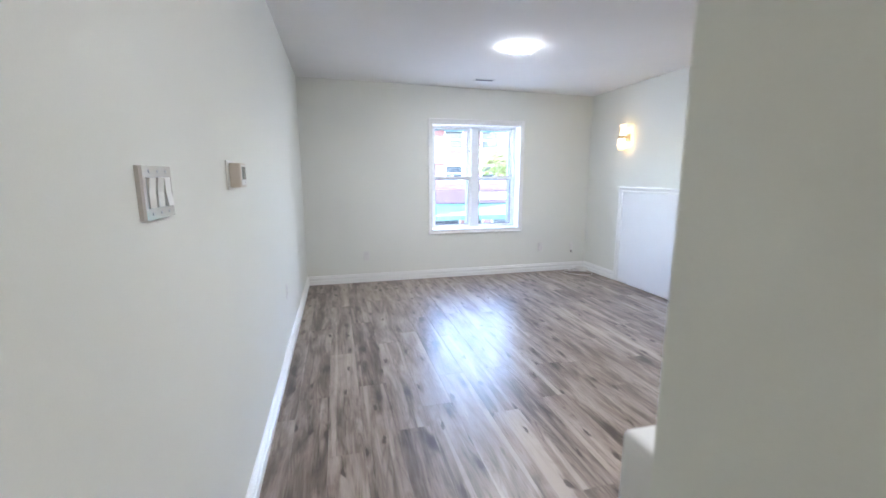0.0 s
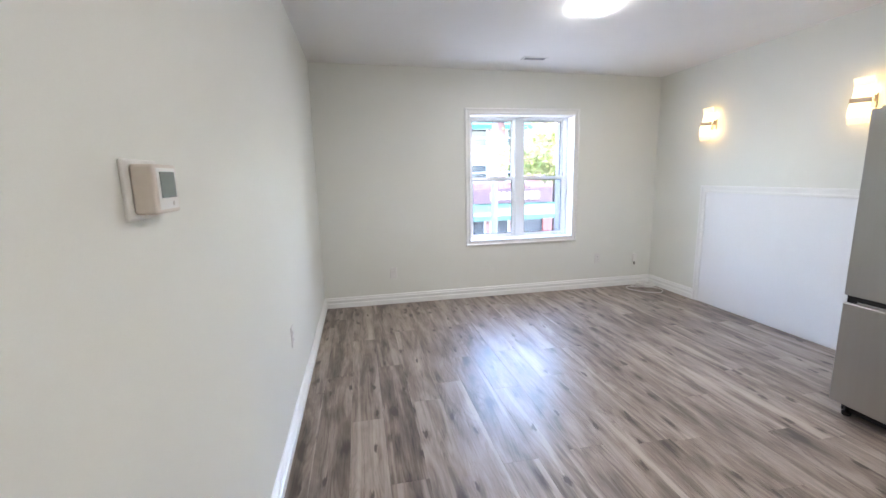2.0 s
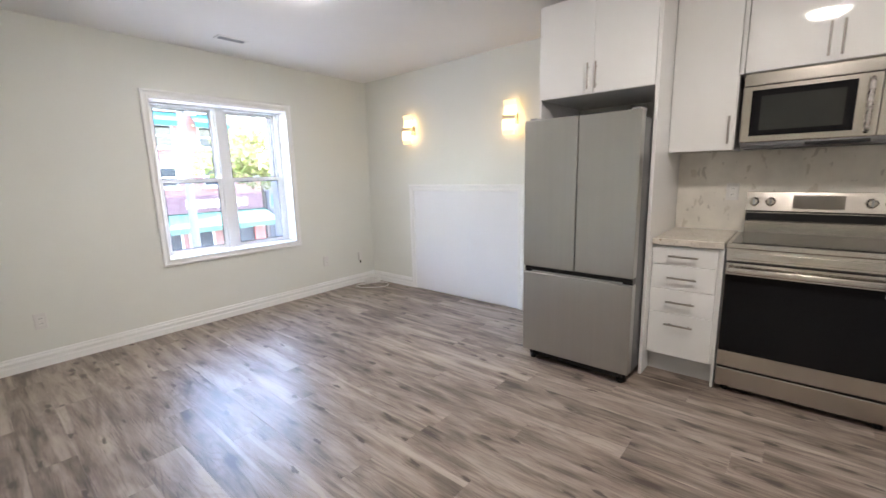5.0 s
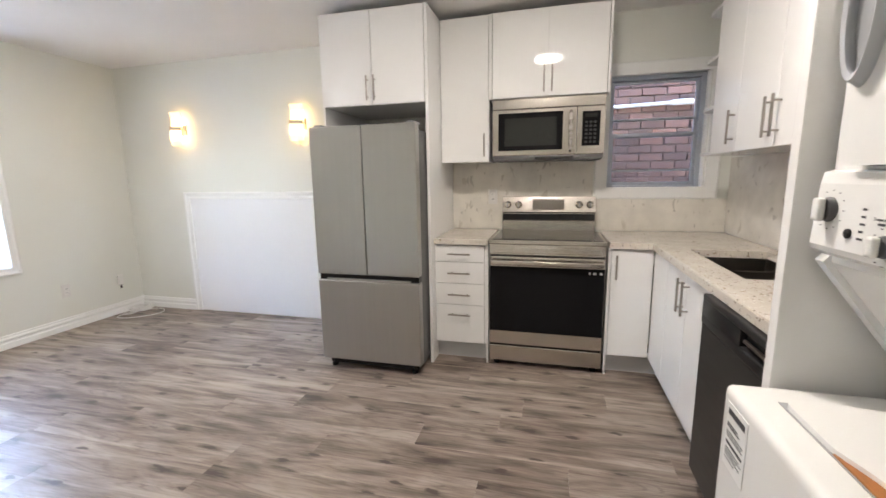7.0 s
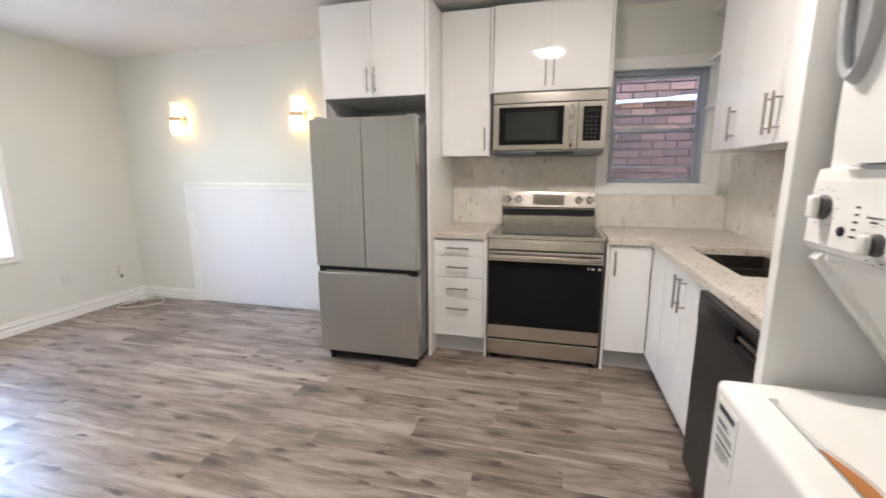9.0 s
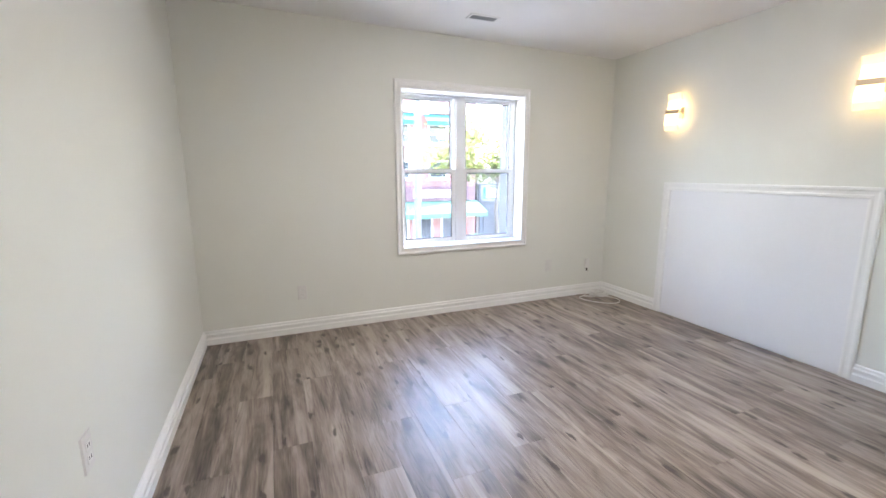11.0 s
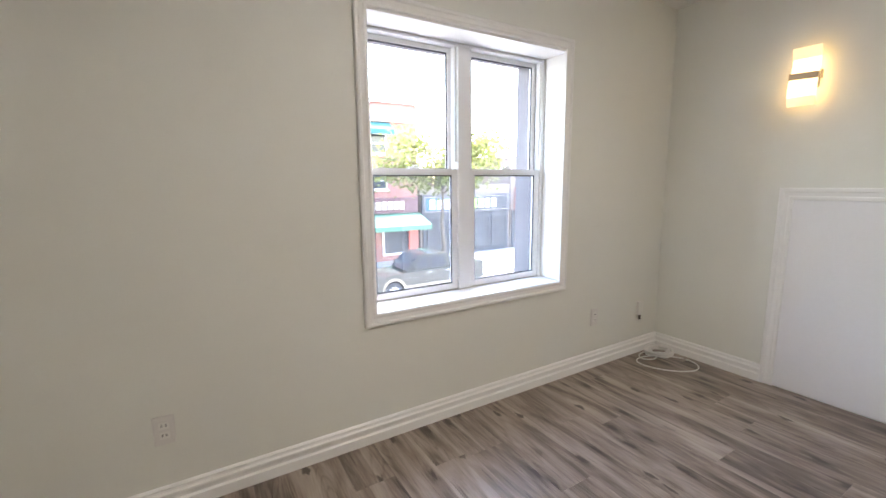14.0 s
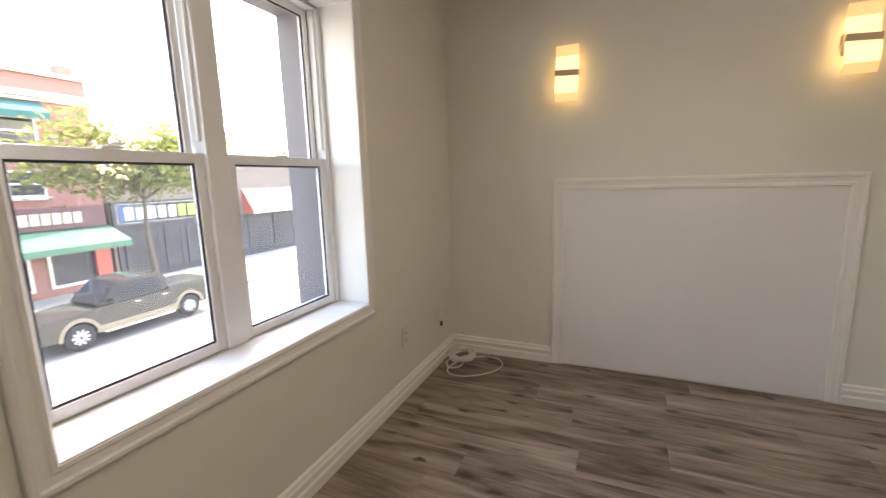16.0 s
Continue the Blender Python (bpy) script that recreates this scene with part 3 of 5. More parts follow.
for lo, hi in (((XR - 0.002, KWIN[0] - 0.01, KWIN[2]), (XR + 0.12, KWIN[0] + 0.003, KWIN[3])), ((XR - 0.002, KWIN[1] - 0.003, KWIN[2]), (XR + 0.12, KWIN[1] + 0.01, KWIN[3])), ((XR - 0.002, KWIN[0], KWIN[3] - 0.003), (XR + 0.12, KWIN[1], KWIN[3] + 0.01)), ((XR - 0.002, KWIN[0], KWIN[2] - 0.01), (XR + 0.12, KWIN[1], KWIN[2] + 0.003))):
    part("lining", box(lo, hi), TRIM, kw)


def kbars(name, y0, y1, z0, z1, x, w, parent, m, dep=0.025):
    return part(name, join(box((x, y0, z0), (x + dep, y0 + w, z1), 0.002), box((x, y1 - w, z0), (x + dep, y1, z1), 0.002), box((x + 0.001, y0 + w, z0), (x + dep - 0.001, y1 - w, z0 + w), 0.002), box((x + 0.001, y0 + w, z1 - w), (x + dep - 0.001, y1 - w, z1), 0.002)), m, parent)


kbars("frame", KWIN[0] + 0.004, KWIN[1] - 0.004, KWIN[2] + 0.004, KWIN[3] - 0.004, XR + 0.05, 0.03, kw, GREYAL, 0.07)
ls = kbars("lower_sash", KWIN[0] + 0.035, KWIN[1] - 0.035, KWIN[2] + 0.036, 1.637, XR + 0.06, 0.024, kw, GREYAL)
us = kbars("upper_sash", KWIN[0] + 0.035, KWIN[1] - 0.035, 1.606, KWIN[3] - 0.036, XR + 0.09, 0.02, kw, GREYAL)
for s, z0, z1, x in ((ls, KWIN[2] + 0.058, 1.615, XR + 0.07), (us, 1.626, KWIN[3] - 0.055, XR + 0.1)):
    g = part("pane", box((x, KWIN[0] + 0.058, z0), (x + 0.004, KWIN[1] - 0.058, z1)), GLASSK, s, "clear glass pane")
    g.visible_shadow = False
ks = part("insect_screen", box((XR + 0.105, KWIN[0] + 0.04, KWIN[2] + 0.04), (XR + 0.1055, KWIN[1] - 0.04, 1.64)), SCREEN, kw, "grey insect screen")
ks.visible_shadow = False
for z in (1.352, 1.728):
    part("bar", box((XR + 0.056, KWIN[0] + 0.05, z), (XR + 0.07, KWIN[1] - 0.05, z + 0.014), 0.002), GREYAL, kw)

# ---- fireplace cover panel ----
fp = thing("wall_panel", (XR, 5.33, 0), "white painted board covering the old fireplace, framed by stepped moulding", "panel")
PAN = (4.587, 6.100, 0.0, 1.224)
part("board", box((XR - 0.006, PAN[0] + 0.07, 0.006), (XR - 0.0005, PAN[1] - 0.05, 1.165)), PANELW, fp)
PANEL_PROFILE = [(0, 0), (0, 0.016), (0.005, 0.019), (0.020, 0.019), (0.026, 0.013), (0.046, 0.011), (0.052, 0.015), (0.066, 0.015), (0.070, 0.009), (0.070, 0)]
part("moulding", frame_mould(*PAN, PANEL_PROFILE, lambda u, v, h: (XR - h, u, v), True), TRIM, fp)

# ---- lamps ----
def ceiling_light(x, y, glow):
    z = ceil(x, y) + 0.002
    c = thing("ceiling_light", (x, y, z), "round white flush ceiling light, switched on", "ceiling light", "ceiling lights")
    part("rim", lathe([(0.0, 0), (0.102, 0), (0.106, 0.004), (0.106, 0.010), (0.0, 0.010)], (x, y, z), "-z", 48), PLASTW, c, smooth=True)
    part("diffuser", lathe([(0.108, 0.0105), (0.115, 0.012)] + [(0.115 * math.cos(k), 0.013 + 0.018 * math.sin(k)) for k in [i * math.pi / 20 for i in range(1, 10)]] + [(0, 0.031)], (x, y, z), "-z", 48), glow, c, "glowing opal diffuser", True)


ceiling_light(2.135, 5.12, LAMPDOME)
ceiling_light(2.10, 2.60, LAMPKIT)
ceiling_light(0.52, 0.25, LAMPHALL)

VZ = ceil(2.255, 6.345) + 0.0015
vent = thing("ceiling_vent", (2.255, 6.345, VZ), "white slatted ceiling vent", "vent")
part("frame", frame_mould(2.255 - 0.125, 2.255 + 0.125, 6.345 - 0.055, 6.345 + 0.055, [(0, 0), (0.004, 0.007), (0.02, 0.007), (0.022, 0.0)], lambda u, v, h: (u, v, VZ - h)), PLASTW, vent)
part("backing", box((2.255 - 0.104, 6.345 - 0.034, VZ - 0.0015), (2.255 + 0.104, 6.345 + 0.034, VZ - 0.0005)), INK, vent)
for i in range(6):
    y = 6.345 - 0.030 + i * 0.012
    part("slat", prism([(0, 0), (0.0015, 0), (0.0055, 0.005), (0.004, 0.005)], lambda p, q, s: (s, y + p, VZ - 0.001 - q), 2.255 - 0.104, 2.255 + 0.104), GREYP, vent)


def sconce(y):
    s = thing("wall_sconce", (XR, y, 1.84), "curved frosted glass wall sconce with a metal band, glowing warm", "wall lamp", "sconces on the wall")
    part("backplate", box((XR - 0.014, y - 0.045, 1.79), (XR, y + 0.045, 1.89), 0.004), NICKEL, s)
    def wave(z0, z1, name, m, k=10, push=0.0):
        bm = bmesh.new()
        rows = []
        for i in range(k + 1):
            z = z0 + (z1 - z0) * i / k
            bulge = 0.082 + 0.018 * math.sin((z - 1.69) / 0.31 * math.pi * 2)
            rows.append([(XR - bulge + d + push, yy, z) for d, yy in ((0, y + 0.064), (0, y - 0.064), (0.006, y - 0.064), (0.006, y + 0.064))])
        vs = [[bm.verts.new(c) for c in r] for r in rows]
        for a, b in zip(vs, vs[1:]):
            for j in range(4):
                bm.faces.new((a[j], a[(j + 1) % 4], b[(j + 1) % 4], b[j]))
        bm.faces.new(vs[0])
        bm.faces.new(vs[-1])
        bmesh.ops.recalc_face_normals(bm, faces=bm.faces[:])
        return part(name, bm, m, s, smooth=True)
    wave(1.69, 1.736, "lower_glass", SCONCEG)
    wave(1.736, 1.944, "shade", SCONCEB)
    wave(1.944, 2.0, "upper_glass", SCONCEG)
    for z in (1.775, 1.915):
        part("bulb", lathe([(0.0, -0.024), (0.012, -0.02), (0.016, 0), (0.012, 0.02), (0, 0.024)], (XR - 0.045, y, z), "z", 12), BULB, s, "small warm bulb", True)
    part("band", prism([(-0.066, 1.827), (0.066, 1.835), (0.066, 1.868), (-0.066, 1.860)], lambda p, q, t: (t, y + p, q), XR - 0.092, XR - 0.0825), BRONZE, s, "bronze band")
    for k in (-0.07, 0.066):
        part("bracket", box((XR - 0.070, y + k, 1.828), (XR - 0.040, y + k + 0.003, 1.872), 0.001), BRONZE, s)
    s.location.z -= 0.016


sconce(6.024)
sconce(4.712)

# ---- switches, thermostat, sockets ----
SWY, SWZ, SWD = 2.535, 1.330, 0.012
sw = thing("light_switch", (XL, SWY, SWZ), "ivory triple rocker light switch plate on the wall", "switch")
part("plate", prism([(-0.085, 0), (-0.084, SWD - 0.004), (-0.078, SWD), (0.078, SWD), (0.084, SWD - 0.004), (0.085, 0)], lambda p, q, s: (XL + q, SWY + p, s), SWZ - 0.0585, SWZ + 0.0585), IVORY, sw)
for i, y in enumerate((SWY - 0.046, SWY, SWY + 0.046)):
    part("rocker_gap", box((XL + SWD, y - 0.0185, SWZ - 0.0345), (XL + SWD + 0.0006, y + 0.0185, SWZ + 0.0345)), GREYP, sw)
    up = i == 2
    part("rocker", prism([(SWZ - 0.033, SWD + 0.0007), (SWZ - 0.033, SWD + (0.007 if up else 0.003)), (SWZ, SWD + 0.003), (SWZ + 0.033, SWD + (0.0025 if up else 0.007)), (SWZ + 0.033, SWD + 0.0007)], lambda p, q, s: (XL + q, s, p), y - 0.0165, y + 0.0165), PLASTW, sw, "white rocker")
    for z in (SWZ - 0.046, SWZ + 0.046):
        part("screw", lathe([(0.0, 0), (0.0035, 0), (0.003, 0.0012), (0, 0.0014)], (XL + SWD, y, z), "x", 10), HANDLEG, sw)

th = thing("thermostat", (XL, 3.265, 1.368), "ivory wall thermostat with a grey display", "thermostat")
part("plate", box((XL, 3.198, 1.312), (XL + 0.008, 3.332, 1.426), 0.004), PLASTW, th)
part("body", box((XL + 0.0085, 3.216, 1.322), (XL + 0.049, 3.318, 1.416), 0.007, 3), PLASTI, th, smooth=True)
part("display", box((XL + 0.0492, 3.236, 1.352), (XL + 0.0515, 3.300, 1.402), 0.001), LCD, th)
part("front_plate", box((XL + 0.0488, 3.226, 1.330), (XL + 0.0500, 3.309, 1.409), 0.0005), PLASTW, th)
part("button", box((XL + 0.0502, 3.280, 1.336), (XL + 0.053, 3.300, 1.345), 0.001), PLASTW, th)


def outlet(name, place, label, group=""):
    """A wall socket: place(u, v, h) sets width, height and depth on the wall."""
    o = thing(name, place(0, 0, 0), label, "socket", group)
    part("plate", prism([(-0.036, 0), (-0.032, 0.005), (0.032, 0.005), (0.036, 0)], lambda p, q, s: place(p, s, q), -0.058, 0.058), SOCKET, o)
    for v in (-0.02, 0.02):
        part("receptacle", prism([(-0.017, 0.0052), (-0.016, 0.0075), (0.016, 0.0075), (0.017, 0.0052)], lambda p, q, s: place(p, s, q), v - 0.014, v + 0.014), PLASTW, o)
        for u in (-0.0065, 0.0065):
            part("slot", prism([(u - 0.0017, 0.0076), (u - 0.0017, 0.0081), (u + 0.0017, 0.0081), (u + 0.0017, 0.0076)], lambda p, q, s: place(p, s, q), v - 0.005, v + 0.006), INK, o)
    return o


outlet("wall_socket", lambda u, v, h: (XL + h, 4.725 + u, 0.50 + v), "white double socket low on the hall wall", "wall sockets")
outlet("wall_socket", lambda u, v, h: (0.845 + u, YW - h, 0.343 + v), "white double socket low under the window wall", "wall sockets")
outlet("wall_socket", lambda u, v, h: (3.306 + u, YW - h, 0.358 + v), "off-white double socket beside the window", "wall sockets")
cx = thing("cable_outlet", (3.80, YW, 0.33), "white cable outlet box with a dark plug below", "socket")
part("plate", box((3.775, YW - 0.022, 0.292), (3.825, YW, 0.392), 0.004), PLASTW, cx)
part("plug", tube([(3.80, YW - 0.012, 0.29), (3.80, YW - 0.014, 0.255)], 0.008, 10), COPPER, cx, "dark metal cable plug")

# coiled cable in the corner
cc = thing("coiled_cable", (3.90, 6.70, 0.0), "coil of white cable with a loose loop on the floor", "cable")
rc = random.Random(3)
coil = []
for i in range(220):
    a = i / 20 * 2 * math.pi
    r = 0.078 + 0.020 * math.sin(i * 0.37) + rc.uniform(-0.004, 0.004)
    coil.append((3.895 + r * 1.2 * math.cos(a), 6.690 + r * 0.9 * math.sin(a), 0.006 + 0.034 * i / 220 + 0.005 * math.sin(i * 0.9)))
part("coil", tube(coil, 0.0055, 6), CABLE, cc, smooth=True)


def loose_loop(cx_, cy_, a_, b_, tilt, start, turns):
    """One slack turn of cable lying on the floor."""
    pts = []
    for i in range(61):
        t = start + i / 60 * turns
        u, v = a_ * (1 + 0.05 * math.sin(1.7 * t)) * math.cos(t), b_ * math.sin(t)
        pts.append((cx_ + u * math.cos(tilt) - v * math.sin(tilt), cy_ + u * math.sin(tilt) + v * math.cos(tilt), 0.0045 + 0.003 * (1 + math.sin(2 * t))))
    return tube(pts, 0.0042, 6)


part("loop", loose_loop(3.775, 6.555, 0.205, 0.125, -0.75, 0.9, 6.1), CABLE, cc, smooth=True)
part("loop", loose_loop(3.775, 6.700, 0.075, 0.055, 0.3, 0.0, 6.2), CABLE, cc, smooth=True)

# ---- kitchen ----
def pull(parent, p, length, along, out):
    """A bar handle: centre of the bar's foot line on the door, its axis and the way out."""
    p, a, o = Vector(p), Vector(along), Vector(out)
    h = part("handle", tube([p + o * 0.032 - a * length / 2, p + o * 0.032 + a * length / 2], 0.006, 12), NICKEL, parent, "satin nickel bar handle", True)
    for s in (-1, 1):
        q = p + a * s * (length / 2 - 0.025)
        part("post", tube([q, q + o * 0.032], 0.0045, 8), NICKEL, h, smooth=True)


E_OUT, S_OUT, UP, ALY = (-1, 0, 0), (0, 1, 0), (0, 0, 1), (0, 1, 0)
XB = 3.42        # front of the base units' doors
XU = 3.655       # front of the upper doors


def unit_e(name, label, y0, y1, z0, z1, xf, doors, toe=False, xback=XR - 0.002):
    """A cabinet on the kitchen wall. doors: (name, y0, y1, z0, z1, handle or None)."""
    u = thing(name, ((xf + XR) / 2, (y0 + y1) / 2, 0.0 if toe else z0), label, "cabinet")
    part("body", box((xf + 0.020, y0, z0), (xback, y1, z1), 0.001), CAB, u)
    for nm, a, b, c, d, hd in doors:
        ob = part(nm, box((xf, a + 0.0015, c + 0.0015), (xf + 0.018, b - 0.0015, d - 0.0015), 0.0015), CAB, u)
        if hd:
            kind, hy, hz, ln = hd
            pull(ob, (xf, hy, hz), ln, UP if kind == "v" else ALY, E_OUT)
    if toe:
        part("toe_kick", box((xf + 0.07, y0 - (0.086 if y0 < 2 else 0), 0.0), (xf + 0.085, y1, z0 - 0.001)), TOE, u, "grey recessed toe kick")
    return u


# fridge surround and cabinet
sp = thing("fridge_side_panel", (3.68, 3.335, 0), "tall glossy white end panel beside the fridge", "panel", "fridge end panels")
part("panel", box((3.335, 3.322, 0.0), (XR - 0.002, 3.342, 2.425), 0.001), CAB, sp)
sp2 = thing("fridge_side_panel", (3.68, 4.09, 0), "tall glossy white end panel at the fridge's wall side", "panel", "fridge end panels")
part("panel", box((3.345, 4.082, 0.0), (XR - 0.002, 4.097, 2.425), 0.001), CAB, sp2)
unit_e("wall_cabinet", "glossy white two-door cabinet above the fridge", 3.344, 4.080, 1.825, 2.425, 3.330,
       [("door", 3.344, 3.713, 1.825, 2.425, ("v", 3.690, 1.93, 0.16)), ("door", 3.713, 4.081, 1.825, 2.425, ("v", 3.742, 1.93, 0.16))])
# uppers
unit_e("wall_cabinet", "tall narrow glossy white wall cabinet", 2.968, 3.320, 1.438, 2.425, XU, [("door", 2.972, 3.320, 1.438, 2.425, ("v", 2.998, 1.555, 0.16))])
unit_e("wall_cabinet", "glossy white two-door cabinet above the microwave", 2.186, 2.944, 1.866, 2.425, XU - 0.02,
       [("door", 2.188, 2.566, 1.866, 2.425, ("v", 2.540, 1.975, 0.17)), ("door", 2.566, 2.943, 1.866, 2.425, ("v", 2.592, 1.975, 0.17))])
for y0, y1, z0 in ((2.168, 2.184, 1.866), (2.947, 2.966, 1.866)):
    part_f = thing("filler_strip", (3.66, (y0 + y1) / 2, z0), "narrow glossy white end strip of the wall cabinets", "panel", "filler strips")
    part("strip", box((XU - 0.008, y0, z0), (XR - 0.002, y1, 2.425), 0.001), CAB, part_f)
# bases
DR = [0.138, 0.424, 0.582, 0.738, 0.858]
unit_e("base_cabinet", "glossy white base cabinet with four drawers", 2.950, 3.320, 0.138, 0.862, XB,
       [("drawer", 2.962, 3.320, DR[i], DR[i + 1], ("h", 3.141, (DR[i + 1] - 0.07 if i == 0 else (DR[i] + DR[i + 1]) / 2), 0.16)) for i in range(4)], True)
unit_e("base_cabinet", "glossy white base cabinet with one narrow door", 1.882, 2.136, 0.138, 0.862, XB, [("door", 1.884, 2.135, 0.138, 0.858, ("v", 2.105, 0.745, 0.16))], True)
fill = thing("filler_strip", (3.44, 2.145, 0), "narrow glossy white strip beside the stove", "panel")
part("strip", box((XB - 0.004, 2.138, 0.0), (XB + 0.30, 2.154, 0.864), 0.001), CAB, fill)
fill2 = thing("filler_strip", (3.44, 2.94, 0), "narrow glossy white strip beside the stove", "panel")
part("strip", box((XB - 0.004, 2.934, 0.0), (XB + 0.30, 2.948, 0.864), 0.001), CAB, fill2)


def unit_s(name, label, x0, x1, z0, z1, yf, doors, toe=False):
    u = thing(name, ((x0 + x1) / 2, (yf + YS) / 2, 0.0 if toe else z0), label, "cabinet")
    part("body", box((x0, YS + 0.002, z0), (x1, yf - 0.020, z1), 0.001), CAB, u)
    for nm, a, b, c, d, hd in doors:
        ob = part(nm, box((a + 0.0015, yf - 0.018, c + 0.0015), (b - 0.0015, yf, d - 0.0015), 0.0015), CAB, u)
        if hd:
            pull(ob, (hd[1], yf, hd[2]), hd[3], UP, S_OUT)
    if toe:
        part("toe_kick", box((x0, yf - 0.085, 0.0), (x1, yf - 0.07, z0 - 0.001)), TOE, u, "grey recessed toe kick")
    return u


YB, YU = 1.88, 1.625
# the sink base leaves a well for the bowls
sb = thing("base_cabinet", (2.8, 1.6, 0), "glossy white two-door sink cabinet", "cabinet")
part("body", join(box((2.408, YS + 0.002, 0.138), (3.40, YB - 0.02, 0.66)), box((2.408, YB - 0.06, 0.66), (3.40, YB - 0.02, 0.862))), CAB, sb)
for a, b, hx in ((2.41, 2.76, 2.722), (2.76, 3.10, 2.798)):
    d = part("door", box((a + 0.0015, YB - 0.018, 0.1395), (b - 0.0015, YB, 0.857), 0.0015), CAB, sb)
    pull(d, (hx, YB, 0.745), 0.17, UP, S_OUT)
part("corner_panel", box((3.103, YB - 0.018, 0.138), (XB + 0.001, YB, 0.858), 0.001), CAB, sb)
part("toe_kick", box((2.408, YB - 0.085, 0.0), (3.489, YB - 0.07, 0.137)), TOE, sb, "grey recessed toe kick")

unit_s("wall_cabinet", "glossy white wall cabinet run above the sink", 1.692, 3.430, 1.440, 2.425, YU,
                [("door", 3.08, 3.428, 1.440, 2.425, ("v", 3.11, 1.565, 0.17)), ("door", 2.692, 3.08, 1.440, 2.425, ("v", 2.726, 1.565, 0.17)), ("door", 2.30, 2.692, 1.440, 2.425, ("v", 2.658, 1.565, 0.17)), ("door", 1.96, 2.30, 1.440, 2.425, None), ("door", 1.693, 1.96, 1.440, 2.425, None)])
sh = thing("corner_shelf", (3.45, 1.42, 1.44), "white open end shelves with rounded corners", "shelf")
for z in (1.440, 1.705, 1.99, 2.265):
    prof = [(3.433, YS + 0.002), (3.433, YU - 0.01)] + [(3.63 + 0.06 * math.sin(a), YU - 0.09 + 0.08 * math.cos(a)) for a in [i * math.pi / 12 for i in range(7)]] + [(3.69, YS + 0.002)]
    part("shelf", prism(prof, lambda p, q, s: (p, q, s), z, z + 0.016), CAB, sh)

ep = thing("laundry_side_panel", (1.64, 1.66, 0), "tall glossy white end panel between dishwasher and laundry", "panel")
part("panel", box((1.655, YS + 0.002, 0.0), (1.689, 2.020, 2.50), 0.0015), CAB, ep)

# worktops and splashbacks
wt = thing("worktop", (3.7, 3.13, 0.865), "speckled beige stone worktop over the drawers", "worktop")
part("slab", box((XB - 0.022, 2.936, 0.866), (XR - 0.012, 3.320, 0.906), 0.004), COUNTER, wt)
wt2 = thing("worktop", (3.2, 1.6, 0.865), "speckled beige stone corner worktop with a sink cut-out", "worktop")
SX0, SX1, SY0, SY1 = 2.50, 3.20, 1.375, 1.745
CF = YB + 0.022


def slab_grid(xs, ys, keep, z0, z1):
    """A slab of one piece on a grid of cells; cells that keep() refuses stay open."""
    bm = bmesh.new()
    vs = {}
    def vert(i, j, z):
        if (i, j, z) not in vs:
            vs[i, j, z] = bm.verts.new((xs[i], ys[j], z))
        return vs[i, j, z]
    n, m = len(xs) - 1, len(ys) - 1
    ok = {(i, j) for i in range(n) for j in range(m) if keep((xs[i] + xs[i + 1]) / 2, (ys[j] + ys[j + 1]) / 2)}
    for i, j in ok:
        for z in (z0, z1):
            bm.faces.new([vert(i, j, z), vert(i + 1, j, z), vert(i + 1, j + 1, z), vert(i, j + 1, z)])
        for (di, dj), (a, b_) in (((-1, 0), ((0, 0), (0, 1))), ((1, 0), ((1, 0), (1, 1))), ((0, -1), ((0, 0), (1, 0))), ((0, 1), ((0, 1), (1, 1)))):
            if (i + di, j + dj) not in ok:
                bm.faces.new([vert(i + a[0], j + a[1], z0), vert(i + b_[0], j + b_[1], z0), vert(i + b_[0], j + b_[1], z1), vert(i + a[0], j + a[1], z1)])
    bmesh.ops.recalc_face_normals(bm, faces=bm.faces[:])
    edge = [e for e in bm.edges if e.calc_face_angle(0) > 1.2 and all(v.co.z > z1 - 1e-4 for v in e.verts)]
    bmesh.ops.bevel(bm, geom=edge, offset=0.004, segments=2, affect="EDGES")
    return bm


part("slab", slab_grid((1.692, SX0, SX1, XB - 0.022, XR - 0.012), (YS + 0.012, SY0, SY1, CF, 2.150), lambda x, y: not (SX0 < x < SX1 and SY0 < y < SY1) and (y < CF or x > XB - 0.022), 0.866, 0.906), COUNTER, wt2)
sk = thing("sink", (2.85, 1.56, 0.66), "stainless steel double-bowl sink set under the worktop", "sink")
for a, b in ((SX0 - 0.004, 2.838), (2.858, SX1 + 0.004)):
    t = 0.003
    part("bowl", join(box((a, SY0 - 0.004, 0.67), (b, SY1 + 0.004, 0.674)), box((a, SY0 - 0.004, 0.674), (a + t, SY1 + 0.004, 0.865)), box((b - t, SY0 - 0.004, 0.674), (b, SY1 + 0.004, 0.865)), box((a + t, SY0 - 0.004, 0.674), (b - t, SY0 - 0.001, 0.865)), box((a + t, SY1 + 0.001, 0.674), (b - t, SY1 + 0.004, 0.865))), SINK, sk)
    part("drain", lathe([(0.0, 0), (0.04, 0), (0.042, 0.002), (0.030, 0.003), (0, 0.002)], ((a + b) / 2, 1.56, 0.674), "z", 20), NICKEL, sk, smooth=True)
part("divider", box((2.8385, SY0 - 0.004, 0.80), (2.8575, SY1 + 0.004, 0.862), 0.004), SINK, sk)

bs = thing("splashback", (XR, 2.4, 0.906), "white stone splashback with scattered grey flecks", "splashback", "splashbacks")
part("slab", join(box((XR - 0.011, 2.216, 0.907), (XR - 0.001, 3.320, 1.437)), box((XR - 0.011, 1.298, 0.907), (XR - 0.001, 2.2155, 1.149))), SPLASH, bs)
